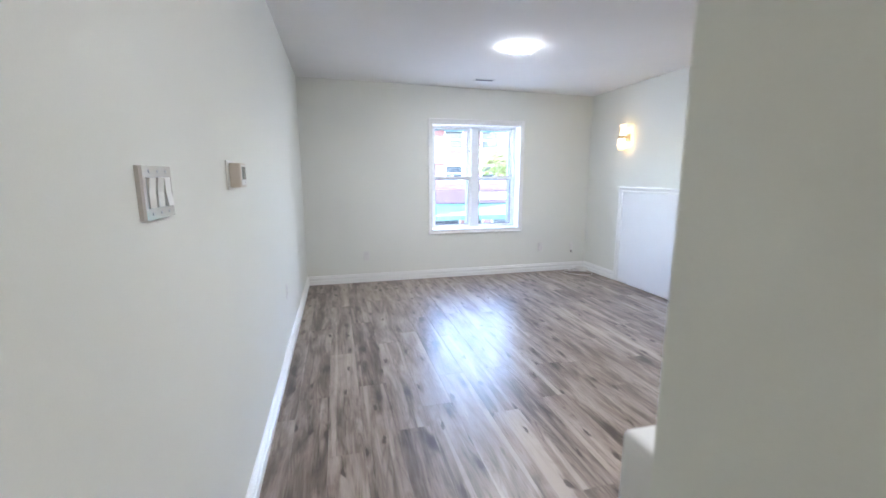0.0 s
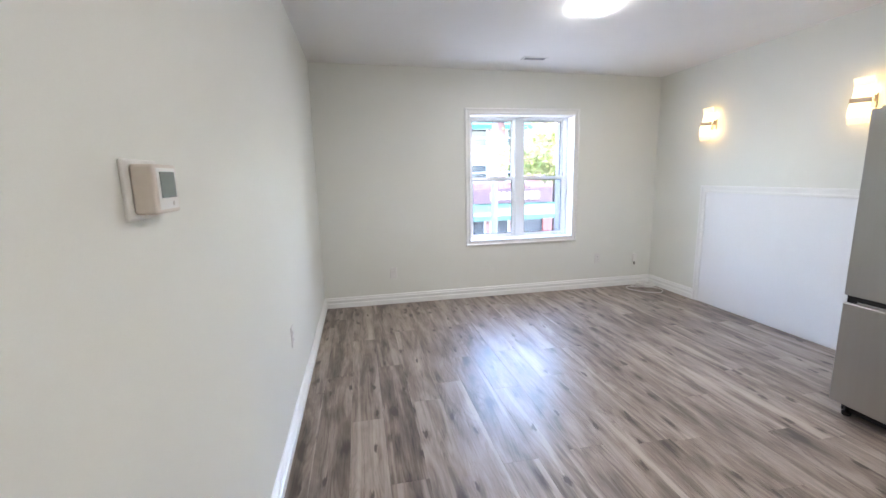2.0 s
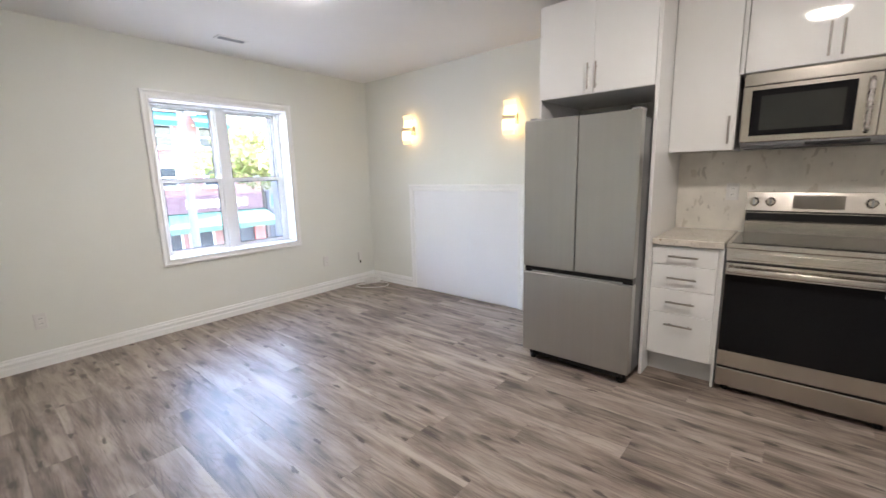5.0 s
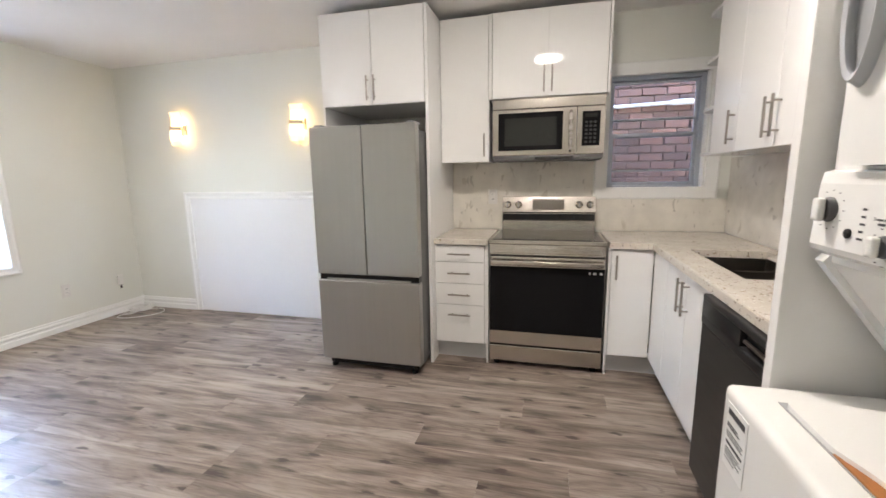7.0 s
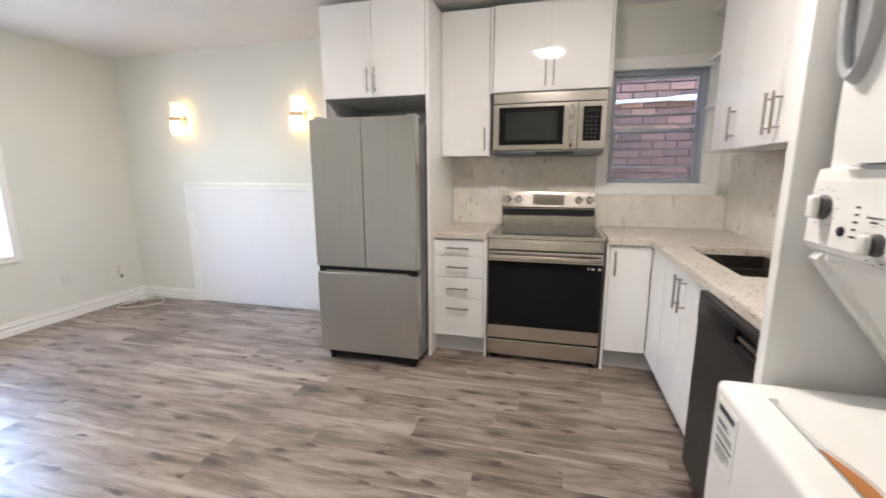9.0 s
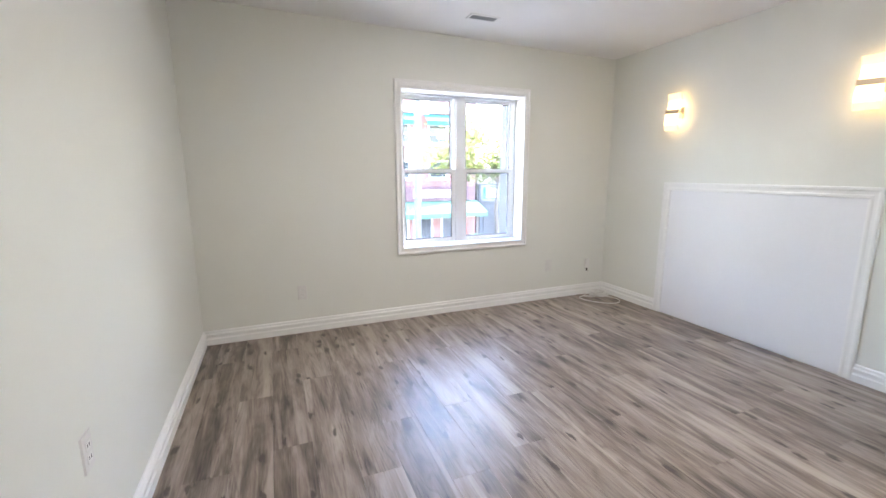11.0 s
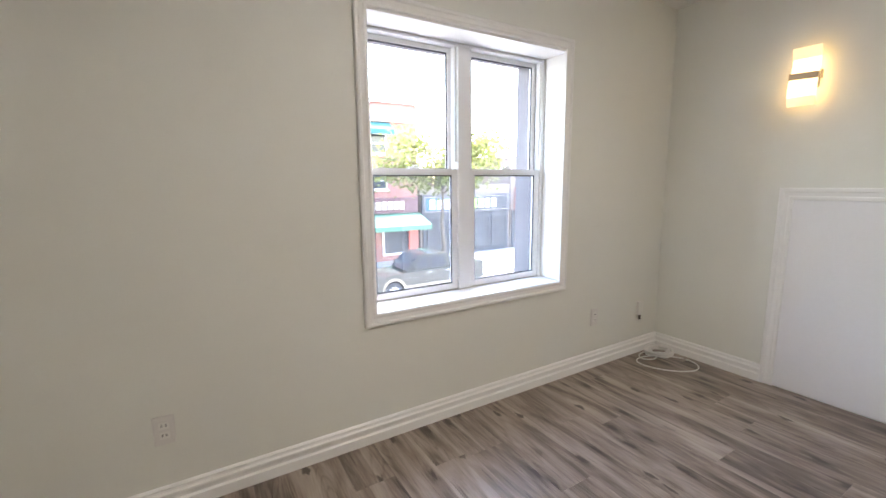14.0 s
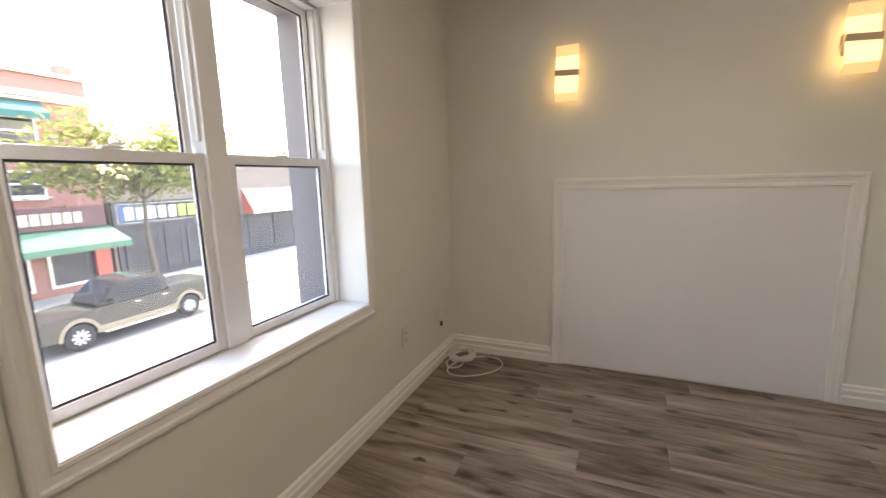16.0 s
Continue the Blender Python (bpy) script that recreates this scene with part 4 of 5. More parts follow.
bs2 = thing("splashback", (2.8, YS, 0.906), "white stone splashback with scattered grey flecks", "splashback", "splashbacks")
part("slab", box((1.692, YS + 0.001, 0.907), (XR - 0.012, YS + 0.011, 1.438)), SPLASH, bs2)
outlet("wall_socket", lambda u, v, h: (XR - 0.011 - h, 2.985 + u, 1.17 + v), "white double socket in the splashback", "wall sockets")

# ---- fridge ----
fr = thing("fridge", (3.5, 3.71, 0), "brushed stainless steel french-door fridge with bottom freezer", "fridge")
part("body", box((3.175, 3.350, 0.05), (3.93, 4.065, 1.635), 0.006), GREYSIDE, fr, "dark grey side casing")
for a, b in ((3.7060, 4.072), (3.340, 3.7010)):
    part("door", box((3.096, a, 0.692), (3.168, b, 1.668), 0.007, 3), FRIDGE, fr, "brushed steel door")
part("freezer_drawer", box((3.096, 3.340, 0.075), (3.168, 4.072, 0.648), 0.007, 3), FRIDGE, fr, "brushed steel freezer drawer")
part("grip_recess", box((3.118, 3.346, 0.6495), (3.170, 4.066, 0.691)), BLACKP, fr, "dark recessed grip")
part("grip_lip", box((3.100, 3.400, 0.650), (3.112, 4.010, 0.664), 0.004), FRIDGE, fr)
for y in (3.385, 4.027):
    part("hinge", box((3.130, y - 0.025, 1.6685), (3.26, y + 0.025, 1.684), 0.005), GREYP, fr)
for y in (3.40, 4.01):
    for x in (3.15, 3.85):
        part("foot", lathe([(0.018, 0), (0.022, 0.004), (0.022, 0.02), (0.012, 0.024), (0.012, 0.052)], (x, y, 0.0), "z", 14), BLACKP, fr)
part("kick_plate", box((3.150, 3.37, 0.022), (3.172, 4.04, 0.068), 0.003), BLACKP, fr)

# ---- stove ----
RY0, RY1 = 2.166, 2.926
st = thing("stove", (3.7, 2.546, 0), "stainless steel electric range with black glass top and oven door", "stove")
part("body", box((3.44, RY0 + 0.006, 0.04), (4.0, RY1 - 0.006, 0.895), 0.003), GREYSIDE, st)
part("cooktop", box((3.405, RY0 + 0.022, 0.903), (3.925, RY1 - 0.022, 0.911), 0.002), HOB, st, "black glass hob")
part("rim", join(box((3.390, RY0, 0.880), (3.404, RY1, 0.909), 0.004), box((3.404, RY0, 0.880), (3.93, RY0 + 0.021, 0.908), 0.003), box((3.404, RY1 - 0.021, 0.880), (3.93, RY1, 0.908), 0.003)), STEELH, st, "stainless rim")
part("front_strip", join(box((3.405, RY0 + 0.002, 0.803), (3.44, RY1 - 0.002, 0.879), 0.004), box((3.400, RY0 + 0.035, 0.818), (3.406, RY1 - 0.035, 0.860), 0.003)), STEELH, st, "stainless strip with an embossed panel")
dr = part("oven_door", box((3.398, RY0 + 0.003, 0.166), (3.438, RY1 - 0.003, 0.795), 0.005), STEELH, st, "oven door with a stainless frame")
part("oven_glass", box((3.3945, RY0 + 0.006, 0.262), (3.3985, RY1 - 0.006, 0.726), 0.001), BLACKG, dr, "black glass oven window")
part("oven_handle", join(box((3.350, RY0 + 0.015, 0.742), (3.364, RY1 - 0.015, 0.774), 0.006, 3), box((3.364, RY0 + 0.03, 0.747), (3.400, RY0 + 0.055, 0.769), 0.003), box((3.364, RY1 - 0.055, 0.747), (3.400, RY1 - 0.03, 0.769), 0.003)), STEELH, dr, "flat stainless oven handle", True)
for y, w in ((2.235, 0.022), (2.265, 0.012), (2.195, 0.018)):
    part("sticker", box((3.3938, y - w / 2, 0.690), (3.3944, y + w / 2, 0.706)), PAPER, dr, "small printed sticker")
part("drawer", box((3.400, RY0 + 0.003, 0.040), (3.438, RY1 - 0.003, 0.153), 0.005), STEELH, st, "stainless storage drawer")
part("drawer_gap", box((3.425, RY0 + 0.005, 0.154), (3.440, RY1 - 0.005, 0.165)), BLACKP, st)
for y in (RY0 + 0.05, RY1 - 0.05):
    for x in (3.45, 3.94):
        part("foot", lathe([(0.018, 0), (0.02, 0.003), (0.02, 0.02), (0.012, 0.022), (0.012, 0.042)], (x, y, 0.0), "z", 14), BLACKP, st)
bg = part("backguard", prism([(3.93, 0.9), (3.93, 0.985), (3.925, 0.99), (3.925, 1.045), (3.915, 1.055), (3.945, 1.17), (4.0, 1.172), (4.0, 0.9)], lambda p, q, s: (p, s, q), RY0 + 0.03, RY1 - 0.03), STEELH, st, "stainless control backguard")
part("vent_slot", box((3.9215, RY0 + 0.034, 0.992), (3.9235, RY1 - 0.034, 1.040)), BLACKP, bg)
part("control_display", prism([(3.9165, 1.072), (3.937, 1.152), (3.9345, 1.153), (3.914, 1.073)], lambda p, q, s: (p, s, q), 2.425, 2.660), DISPG, bg, "shiny dark control display")
for y in (2.235, 2.315, 2.770, 2.855):
    k = part("knob", lathe([(0.028, 0.0), (0.028, 0.006), (0.023, 0.010), (0.021, 0.030), (0.018, 0.033), (0, 0.033)], (3.934, y, 1.112), "-x", 24), STEELH, bg, "stainless knob", True)
    part("knob_ridge", box((3.896, y - 0.004, 1.093), (3.9005, y + 0.004, 1.131), 0.001), GREYP, k)

# ---- microwave ----
mw = thing("microwave", (3.85, 2.58, 1.44), "stainless over-range microwave with black window and keypad", "microwave")
MY0, MY1 = 2.203, 2.958
part("body", box((3.69, MY0, 1.452), (XR - 0.003, MY1, 1.862), 0.003), GREYSIDE, mw)
part("top_strip", box((3.648, MY0, 1.792), (3.689, MY1, 1.862), 0.006), STEELH, mw, "stainless vent strip")
md = part("door", box((3.642, 2.385, 1.475), (3.688, MY1, 1.788), 0.005), STEELH, mw, "stainless door")
part("window", box((3.6385, 2.475, 1.510), (3.6425, 2.915, 1.765), 0.002), BLACKG, md, "black glass window")
part("window_mesh", box((3.6368, 2.515, 1.540), (3.6384, 2.870, 1.730), 0.0005), MESHW, md, "grey perforated inner window")
part("door_handle", tube([(3.640, 2.425, 1.50), (3.600, 2.425, 1.515), (3.596, 2.425, 1.63), (3.600, 2.425, 1.745), (3.640, 2.425, 1.76)], 0.011, 12), STEEL, md, "curved stainless handle", True)
kp = part("keypad_panel", box((3.645, MY0, 1.475), (3.688, 2.382, 1.788), 0.004), STEELH, mw)
kb = part("keypad", box((3.6415, 2.235, 1.530), (3.6452, 2.350, 1.755), 0.002), BLACKG, kp, "black keypad")
part("key_display", box((3.6402, 2.255, 1.715), (3.6413, 2.335, 1.740)), MESHW, kb)
for i in range(6):
    for j in range(3):
        part("key", box((3.6404, 2.258 + j * 0.028, 1.548 + i * 0.026), (3.6413, 2.276 + j * 0.028, 1.562 + i * 0.026)), KEYG, kb)
part("bottom_vent", join(box((3.660, MY0 + 0.01, 1.440), (3.98, MY1 - 0.01, 1.4515), 0.003), box((3.650, MY0 + 0.004, 1.452), (3.688, MY1 - 0.004, 1.473), 0.004)), GREYSIDE, mw, "dark vented underside")
part("vent_grille", box((3.648, 2.40, 1.446), (3.664, 2.66, 1.466), 0.004), BLACKP, mw)

mw.location.y -= 0.016

# ---- dishwasher ----
DX0, DX1, DY = 1.795, 2.405, 1.925
fs = thing("filler_strip", (1.74, 1.87, 0), "glossy white filler beside the dishwasher", "panel")
part("strip", box((1.692, YB - 0.02, 0.0), (1.792, YB, 0.862), 0.001), CAB, fs)
dw = thing("dishwasher", (2.1, 1.6, 0), "dark steel dishwasher with a black control panel", "dishwasher")
part("body", box((DX0 + 0.004, YS + 0.014, 0.10), (DX1 - 0.004, DY - 0.035, 0.864)), GREYSIDE, dw)
part("door", box((DX0, DY - 0.033, 0.10), (DX1, DY - 0.004, 0.742), 0.004), SLATE, dw, "dark steel door")
cp = part("control_panel", join(box((DX0, DY - 0.033, 0.836), (DX1, DY, 0.863), 0.008, 3), box((DX0, DY - 0.033, 0.744), (DX1, DY - 0.001, 0.782), 0.006, 3), box((DX0, DY - 0.032, 0.776), (1.885, DY - 0.001, 0.842), 0.002), box((2.06, DY - 0.032, 0.776), (DX1, DY - 0.001, 0.842), 0.002)), BLACKP, dw, "black control panel with pocket handle", True)
part("handle_pocket", box((1.886, DY - 0.031, 0.780), (2.059, DY - 0.022, 0.838), 0.001), KEYG, cp)
part("handle_bar", box((1.90, DY - 0.014, 0.800), (2.045, DY - 0.004, 0.812), 0.004, 3), NICKEL, cp, "silver grip bar in the pocket")
part("toe_kick", box((DX0, DY - 0.10, 0.0), (DX1, DY - 0.085, 0.099)), BLACKP, dw)

# ---- stacked washer and dryer ----
WX0, WX1, WF, WB = 1.052, 1.638, 2.140, 1.40
wd = thing("stacked_washer_dryer", (1.31, 1.78, 0), "white enamel stacked washer and dryer with dials", "washing machine")
part("washer_body", box((WX0, WB, 0.02), (WX1, WF, 0.853), 0.022, 4), APPL, wd, smooth=True)
LZ = 0.8535


def lid_outline():
    """The lid: rounded corners, and a scooped finger notch in its front edge."""
    pts = []
    y0, y1, x0, x1 = 1.80, WF - 0.075, WX0 + 0.05, WX1 - 0.085
    for cx_, cy_, s in ((x1 - 0.03, y1 - 0.03, 0), (x1 - 0.03, y0 + 0.01, 1), (x0 + 0.03, y0 + 0.01, 2), (x0 + 0.03, y1 - 0.03, 3)):
        r = 0.03 if s in (0, 3) else 0.01
        for k in range(7):
            a = math.pi / 2 - s * math.pi / 2 - k * math.pi / 12
            pts.append((cx_ + r * math.cos(a), cy_ + r * math.sin(a)))
    n = 14
    for k in range(n + 1):
        f = k / n
        pts.append((x0 + 0.075 + f * (x1 - x0 - 0.235), y1 - 0.024 * math.sin(f * math.pi) ** 1.5))
    return pts


lid = part("lid", prism(lid_outline(), lambda p, q, s: (p, q, s), LZ + 0.001, LZ + 0.012), APPL, wd, "white washer lid with a finger notch")
part("lid_seam", prism([(WX0 + 0.046, 1.796), (WX0 + 0.046, WF - 0.071), (WX1 - 0.081, WF - 0.071), (WX1 - 0.081, 1.796)], lambda p, q, s: (p, q, s), LZ - 0.0005, LZ + 0.001), GREYP, wd)
# Added strip whose colour paints the pocket's orange reflection.
part("notch_reflection", box((WX0 + 0.135, WF - 0.101, LZ + 0.0012), (WX1 - 0.255, WF - 0.074, LZ + 0.0035)), ORANGE, wd, "strip under the notch coloured as an orange reflection")
lab = part("label", box((WX1 - 0.134, WF, 0.672), (WX1 - 0.034, WF + 0.0012, 0.824)), PAPER, wd, "white printed notice")
for z, h, w in ((0.775, 0.018, 0.080), (0.742, 0.005, 0.05), (0.733, 0.005, 0.06), (0.715, 0.003, 0.08), (0.707, 0.003, 0.075), (0.699, 0.003, 0.08), (0.674, 0.008, 0.080), (0.658, 0.003, 0.07), (0.650, 0.003, 0.08), (0.642, 0.003, 0.06), (0.634, 0.003, 0.075), (0.622, 0.003, 0.05)):
    z = 0.676 + (z - 0.60) * 0.69
    part("print_bar", box((WX1 - 0.042 - w, WF + 0.0013, z), (WX1 - 0.042, WF + 0.0017, z + h * 0.8)), INK, lab)
# rear support leaning forward to the dryer
sup = part("support", prism([(1.44, 0.854), (1.755, 0.854), (1.772, 0.880), (1.985, 1.150), (1.985, 1.19), (1.44, 1.19)], lambda p, q, s: (s, p, q), WX0 + 0.012, WX1 - 0.012), APPL, wd, "white sloping support under the dryer")
for xx in (WX0 + 0.006, WX1 - 0.034):
    part("side_rail", prism([(1.745, 0.855), (1.775, 0.855), (2.000, 1.150), (1.985, 1.168)], lambda p, q, s: (s, p, q), xx, xx + 0.028), APPL, sup)
part("hinge_strip", box((WX0 + 0.04, 1.757, 0.854), (WX1 - 0.07, 1.795, 0.869), 0.004), APPL, wd)
DB = 1.40
part("dryer_body", box((WX0, DB, 1.192), (WX1 - 0.020, 2.0, 1.93), 0.018, 3), APPL, wd, smooth=True)
con = part("control_panel", prism([(2.001, 1.168), (2.012, 1.171), (2.022, 1.179), (2.026, 1.190), (2.020, 1.310), (2.016, 1.332), (2.001, 1.336)], lambda p, q, s: (s, p, q), WX0 + 0.004, WX1 - 0.030), APPL, wd, "white sloping control panel")


def dial(x, z, r=0.024):
    y = 2.026 - (z - 1.190) * 0.05
    k = part("dial", lathe([(r * 1.05, 0.0), (r * 1.05, 0.004), (r, 0.005), (r * 0.94, 0.011), (r * 0.85, 0.012), (0, 0.012)], (x, y, z), "y", 28), DIALG, con, "dark dial with a white grip", True)
    part("grip", box((x - r * 0.55, y + 0.0125, z - r * 0.98), (x + r * 0.55, y + 0.026, z + r * 0.98), 0.007, 3), APPL, k, "white grip", True)
    for i in range(12):
        a = i / 12 * 2 * math.pi
        px, pz = x + (r + 0.016) * math.cos(a), z + (r + 0.014) * math.sin(a)
        yy = 2.0262 - (pz - 1.190) * 0.05
        part("tick", box((px - 0.0022, yy - 0.0006, pz - 0.0008), (px + 0.0022, yy + 0.0006, pz + 0.0008)), INK, con)


dial(1.563, 1.261, 0.023)
dial(1.407, 1.212, 0.018)
dial(1.344, 1.211, 0.018)
part("button", lathe([(0.009, 0), (0.009, 0.004), (0.006, 0.006), (0, 0.006)], (1.500, 2.0235, 1.222), "y", 16), BLACKP, con, "black start button")
part("badge", lathe([(0.0078, 0), (0.0078, 0.003), (0, 0.003)], (1.271, 2.0235, 1.209), "y", 24), DIALG, con, "round dark badge")


def lettering(words, x, z, h, m, parent):
    """Printed words on the front panel, read from the room."""
    cu = bpy.data.curves.new("words", "FONT")
    cu.body, cu.size, cu.align_x, cu.align_y = words, h, "CENTER", "CENTER"
    cu.extrude, cu.resolution_u = 0.0002, 2
    ob = bpy.data.objects.new("words", cu)
    me = bpy.data.meshes.new_from_object(ob)
    bm = bmesh.new()
    bm.from_mesh(me)
    yy = 2.0262 - (z - 1.190) * 0.05
    for v in bm.verts:
        v.co = Vector((x - v.co.x, yy + v.co.z + 0.0003 - v.co.y * 0.05, z + v.co.y))
    bpy.data.objects.remove(ob)
    part("print", bm, m, parent)


lettering("WASHER | DRYER", 1.230, 1.209, 0.0070, GREYP, con)
lettering("Temperature", 1.426, 1.254, 0.0075, INK, con)
lettering("Load Size", 1.357, 1.255, 0.0075, INK, con)
lettering("Start", 1.140, 1.1945, 0.009, INK, con)
part("start_button", lathe([(0.009, 0), (0.009, 0.004), (0.007, 0.006), (0, 0.006)], (1.139, 2.023, 1.214), "y", 20), BLACKP, con, "black start button", True)
for x, z, w in ((1.426, 1.246, 0.016), (1.47, 1.268, 0.010), (1.47, 1.255, 0.010), (1.47, 1.242, 0.012), (1.47, 1.229, 0.010), (1.47, 1.216, 0.014)):
    yy = 2.0262 - (z - 1.190) * 0.05
    part("print_bar", box((x - w / 2, yy - 0.0008, z - 0.002), (x + w / 2, yy + 0.0006, z + 0.002)), INK, con)


def rounded(x0, x1, z0, z1, r, k=6):
    pts = []
    for cx_, cz_, s in ((x1 - r, z1 - r, 0), (x0 + r, z1 - r, 1), (x0 + r, z0 + r, 2), (x1 - r, z0 + r, 3)):
        pts += [(cx_ + r * math.cos(s * math.pi / 2 + i * math.pi / 2 / k), cz_ + r * math.sin(s * math.pi / 2 + i * math.pi / 2 / k)) for i in range(k + 1)]
    return pts


part("door_gap", prism(rounded(WX0 + 0.0215, WX1 - 0.0865, 1.3405, 1.8975, 0.0535), lambda p, q, s: (p, s, q), 2.0005, 2.004), GREYP, wd)
dd = part("dryer_door", prism(rounded(WX0 + 0.024, WX1 - 0.089, 1.343, 1.895, 0.051), lambda p, q, s: (p, s, q), 2.002, 2.032), APPL, wd, "white dryer door with rounded corners")


def oval(cx_, cz_, a, b, k=28):
    return [(cx_ + a * math.cos(t), cz_ + b * math.sin(t)) for t in [2 * math.pi * i / k for i in range(k)]]


def oval_ring(outer, inner, y0, y1, y2):
    """A raised lip round an oval hollow: the outer edge at y0, the crest at y1, the hollow's floor at y2."""
    bm = bmesh.new()
    mid = [((a[0] * 0.45 + b[0] * 0.55), (a[1] * 0.45 + b[1] * 0.55)) for a, b in zip(outer, inner)]
    rings = [[bm.verts.new((p, y, q)) for p, q in ring] for ring, y in ((outer, y0), (mid, y1), (inner, y1 - 0.002), (inner, y2))]
    n = len(outer)
    for a, b in zip(rings, rings[1:]):
        for k in range(n):
            bm.faces.new((a[k], a[(k + 1) % n], b[(k + 1) % n], b[k]))
    bm.faces.new(rings[-1])
    bmesh.ops.recalc_face_normals(bm, faces=bm.faces[:])
    return bm


part("door_handle", oval_ring(oval(1.514, 1.612, 0.052, 0.136), oval(1.507, 1.614, 0.035, 0.116), 2.0325, 2.052, 2.034), HANDLEG, dd, "pale grey oval door handle", True)
part("handle_well", prism(oval(1.507, 1.614, 0.034, 0.115), lambda p, q, s: (p, s, q), 2.0342, 2.036), GREYP, dd, "dark grey grip hollow")
wd.location.y -= 0.022

# ---- the alley outside the kitchen ----
AX = 5.15
alley = structure("neighbour_wall", box((AX + 0.008, -2.0, STREET), (AX + 0.3, 5.0, 4.2)), MORTAR, "red brick wall across a narrow alley", "wall")
cond = thing("conduit", (AX - 0.05, 1.4, 1.98), "white pipe along the brick wall", "pipe")
part("pipe", tube([(AX - 0.03, 2.6, 1.965), (AX - 0.03, 1.42, 1.995)], 0.017, 12), STONEW, cond, smooth=True)
part("elbow", tube([(AX - 0.03, 1.44, 1.995), (AX - 0.03, 1.26, 2.0)], 0.026, 12), STONEW, cond, smooth=True)

# ---- the street ----
structure("ground", box((-220, -220, STREET - 0.4), (220, 260, STREET - 0.12)), CONC, "pale ground reaching away", "ground")
structure("road", box((-160, 9.6, STREET - 0.119), (160, 23.2, STREET)), ASPHALT, "sunlit asphalt street", "road")
structure("pavement", box((-160, 23.2, STREET - 0.119), (160, FACADE + 0.2, STREET + 0.14), 0.02), CONC, "pale concrete pavement with a kerb", "pavement")
structure("pavement", box((-160, YW + 0.41, STREET - 0.119), (160, 9.6, STREET + 0.14), 0.02), CONC, "pale concrete pavement with a kerb", "pavement")


def facade_window(parent, x, z, w, h, y, frame_m=None):
    f = part("window", frame_mould(x - w / 2, x + w / 2, z, z + h, [(0, -0.02), (0, 0.06), (0.09, 0.06), (0.09, -0.02)], lambda u, v, d: (u, y - d, v)), frame_m or SIGNW, parent)
    part("pane", box((x - w / 2 + 0.09, y - 0.025, z + 0.09), (x + w / 2 - 0.09, y - 0.005, z + h - 0.09)), SHOPG, f)
    part("sash_bar", box((x - w / 2 + 0.09, y - 0.05, z + h / 2 - 0.04), (x + w / 2 - 0.09, y - 0.026, z + h / 2 + 0.04)), frame_m or SIGNW, f)
    part("sill", box((x - w / 2 - 0.1, y - 0.16, z - 0.12), (x + w / 2 + 0.1, y, z - 0.001)), STONEW, f)


def awning(parent, x0, x1, z_top, z_low, y, dep, m, name="awning"):
    return part(name, prism([(y, z_top), (y - dep, z_low), (y - dep, z_low - 0.28), (y - dep + 0.03, z_low - 0.28), (y - dep + 0.03, z_low - 0.01), (y, z_top - 0.06)], lambda p, q, s: (s, p, q), x0, x1), m, parent)


def letters(parent, x0, z0, h, n, y, m, gap=0.35, miss=()):
    w = h * 0.62
    for i in range(n):
        if i in miss:
            continue
        x = x0 + i * (w + h * gap * 0.5)
        part("sign_bar", box((x, y - 0.05, z0), (x + w, y, z0 + h)), m, parent)


# red brick corner building
rb = thing("brick_building", (8.3, FACADE + 4, STREET + 0.14), "three-storey red brick building with teal window awnings", "building")
BZ = 6.22
part("wall", box((2.8, FACADE, STREET + 0.14), (13.8, FACADE + 9, BZ)), BRICKR, rb)
part("cornice", join(box((2.7, FACADE - 0.25, 5.25), (13.95, FACADE - 0.001, 5.5)), box((2.7, FACADE - 0.12, 5.1), (13.9, FACADE - 0.001, 5.25))), STONEW, rb, "pale stone cornice")
part("parapet", box((2.75, FACADE - 0.15, BZ), (13.9, FACADE + 0.25, BZ + 0.18)), STONEW, rb)
part("chimney", box((12.9, FACADE + 0.2, BZ + 0.18), (13.5, FACADE + 0.8, BZ + 0.65)), BRICKR, rb)
for x in (4.3, 6.2, 8.4, 11.0):
    facade_window(rb, x, 3.15, 1.35, 1.25, FACADE)
    awning(rb, x - 0.95, x + 0.95, 5.05, 4.55, FACADE, 0.7, TEAL, "window_awning")
    facade_window(rb, x, 0.95, 1.3, 1.15, FACADE)
part("bay_panel", box((6.55, FACADE - 0.35, 2.2), (8.0, FACADE, 3.9), 0.03), STONEW, rb, "pale bay panel")
part("shop_sign", box((3.0, FACADE - 0.18, -0.55), (13.7, FACADE, 0.45), 0.02), MAROON, rb, "maroon shop fascia")
letters(rb, 9.2, -0.3, 0.5, 9, FACADE - 0.181, WHITEC)
awning(rb, 5.2, 13.9, -0.56, -1.25, FACADE, 1.7, GREENC, "shop_awning")
for x0, x1 in ((3.1, 6.0), (6.4, 8.9), (9.2, 10.6), (11.2, 13.5)):
    sf = part("shopfront", frame_mould(x0, x1, STREET + 0.5, -1.6, [(0, -0.02), (0, 0.08), (0.12, 0.08), (0.12, -0.02)], lambda u, v, d: (u, FACADE - d, v)), SIGNW, rb)
    part("shop_pane", box((x0 + 0.12, FACADE - 0.03, STREET + 0.62), (x1 - 0.12, FACADE - 0.005, -1.72)), SHOPG, sf)
part("shop_door", box((13.0, FACADE - 0.25, STREET + 0.16), (13.6, FACADE - 0.09, -1.55)), REDC, rb, "red shop door")

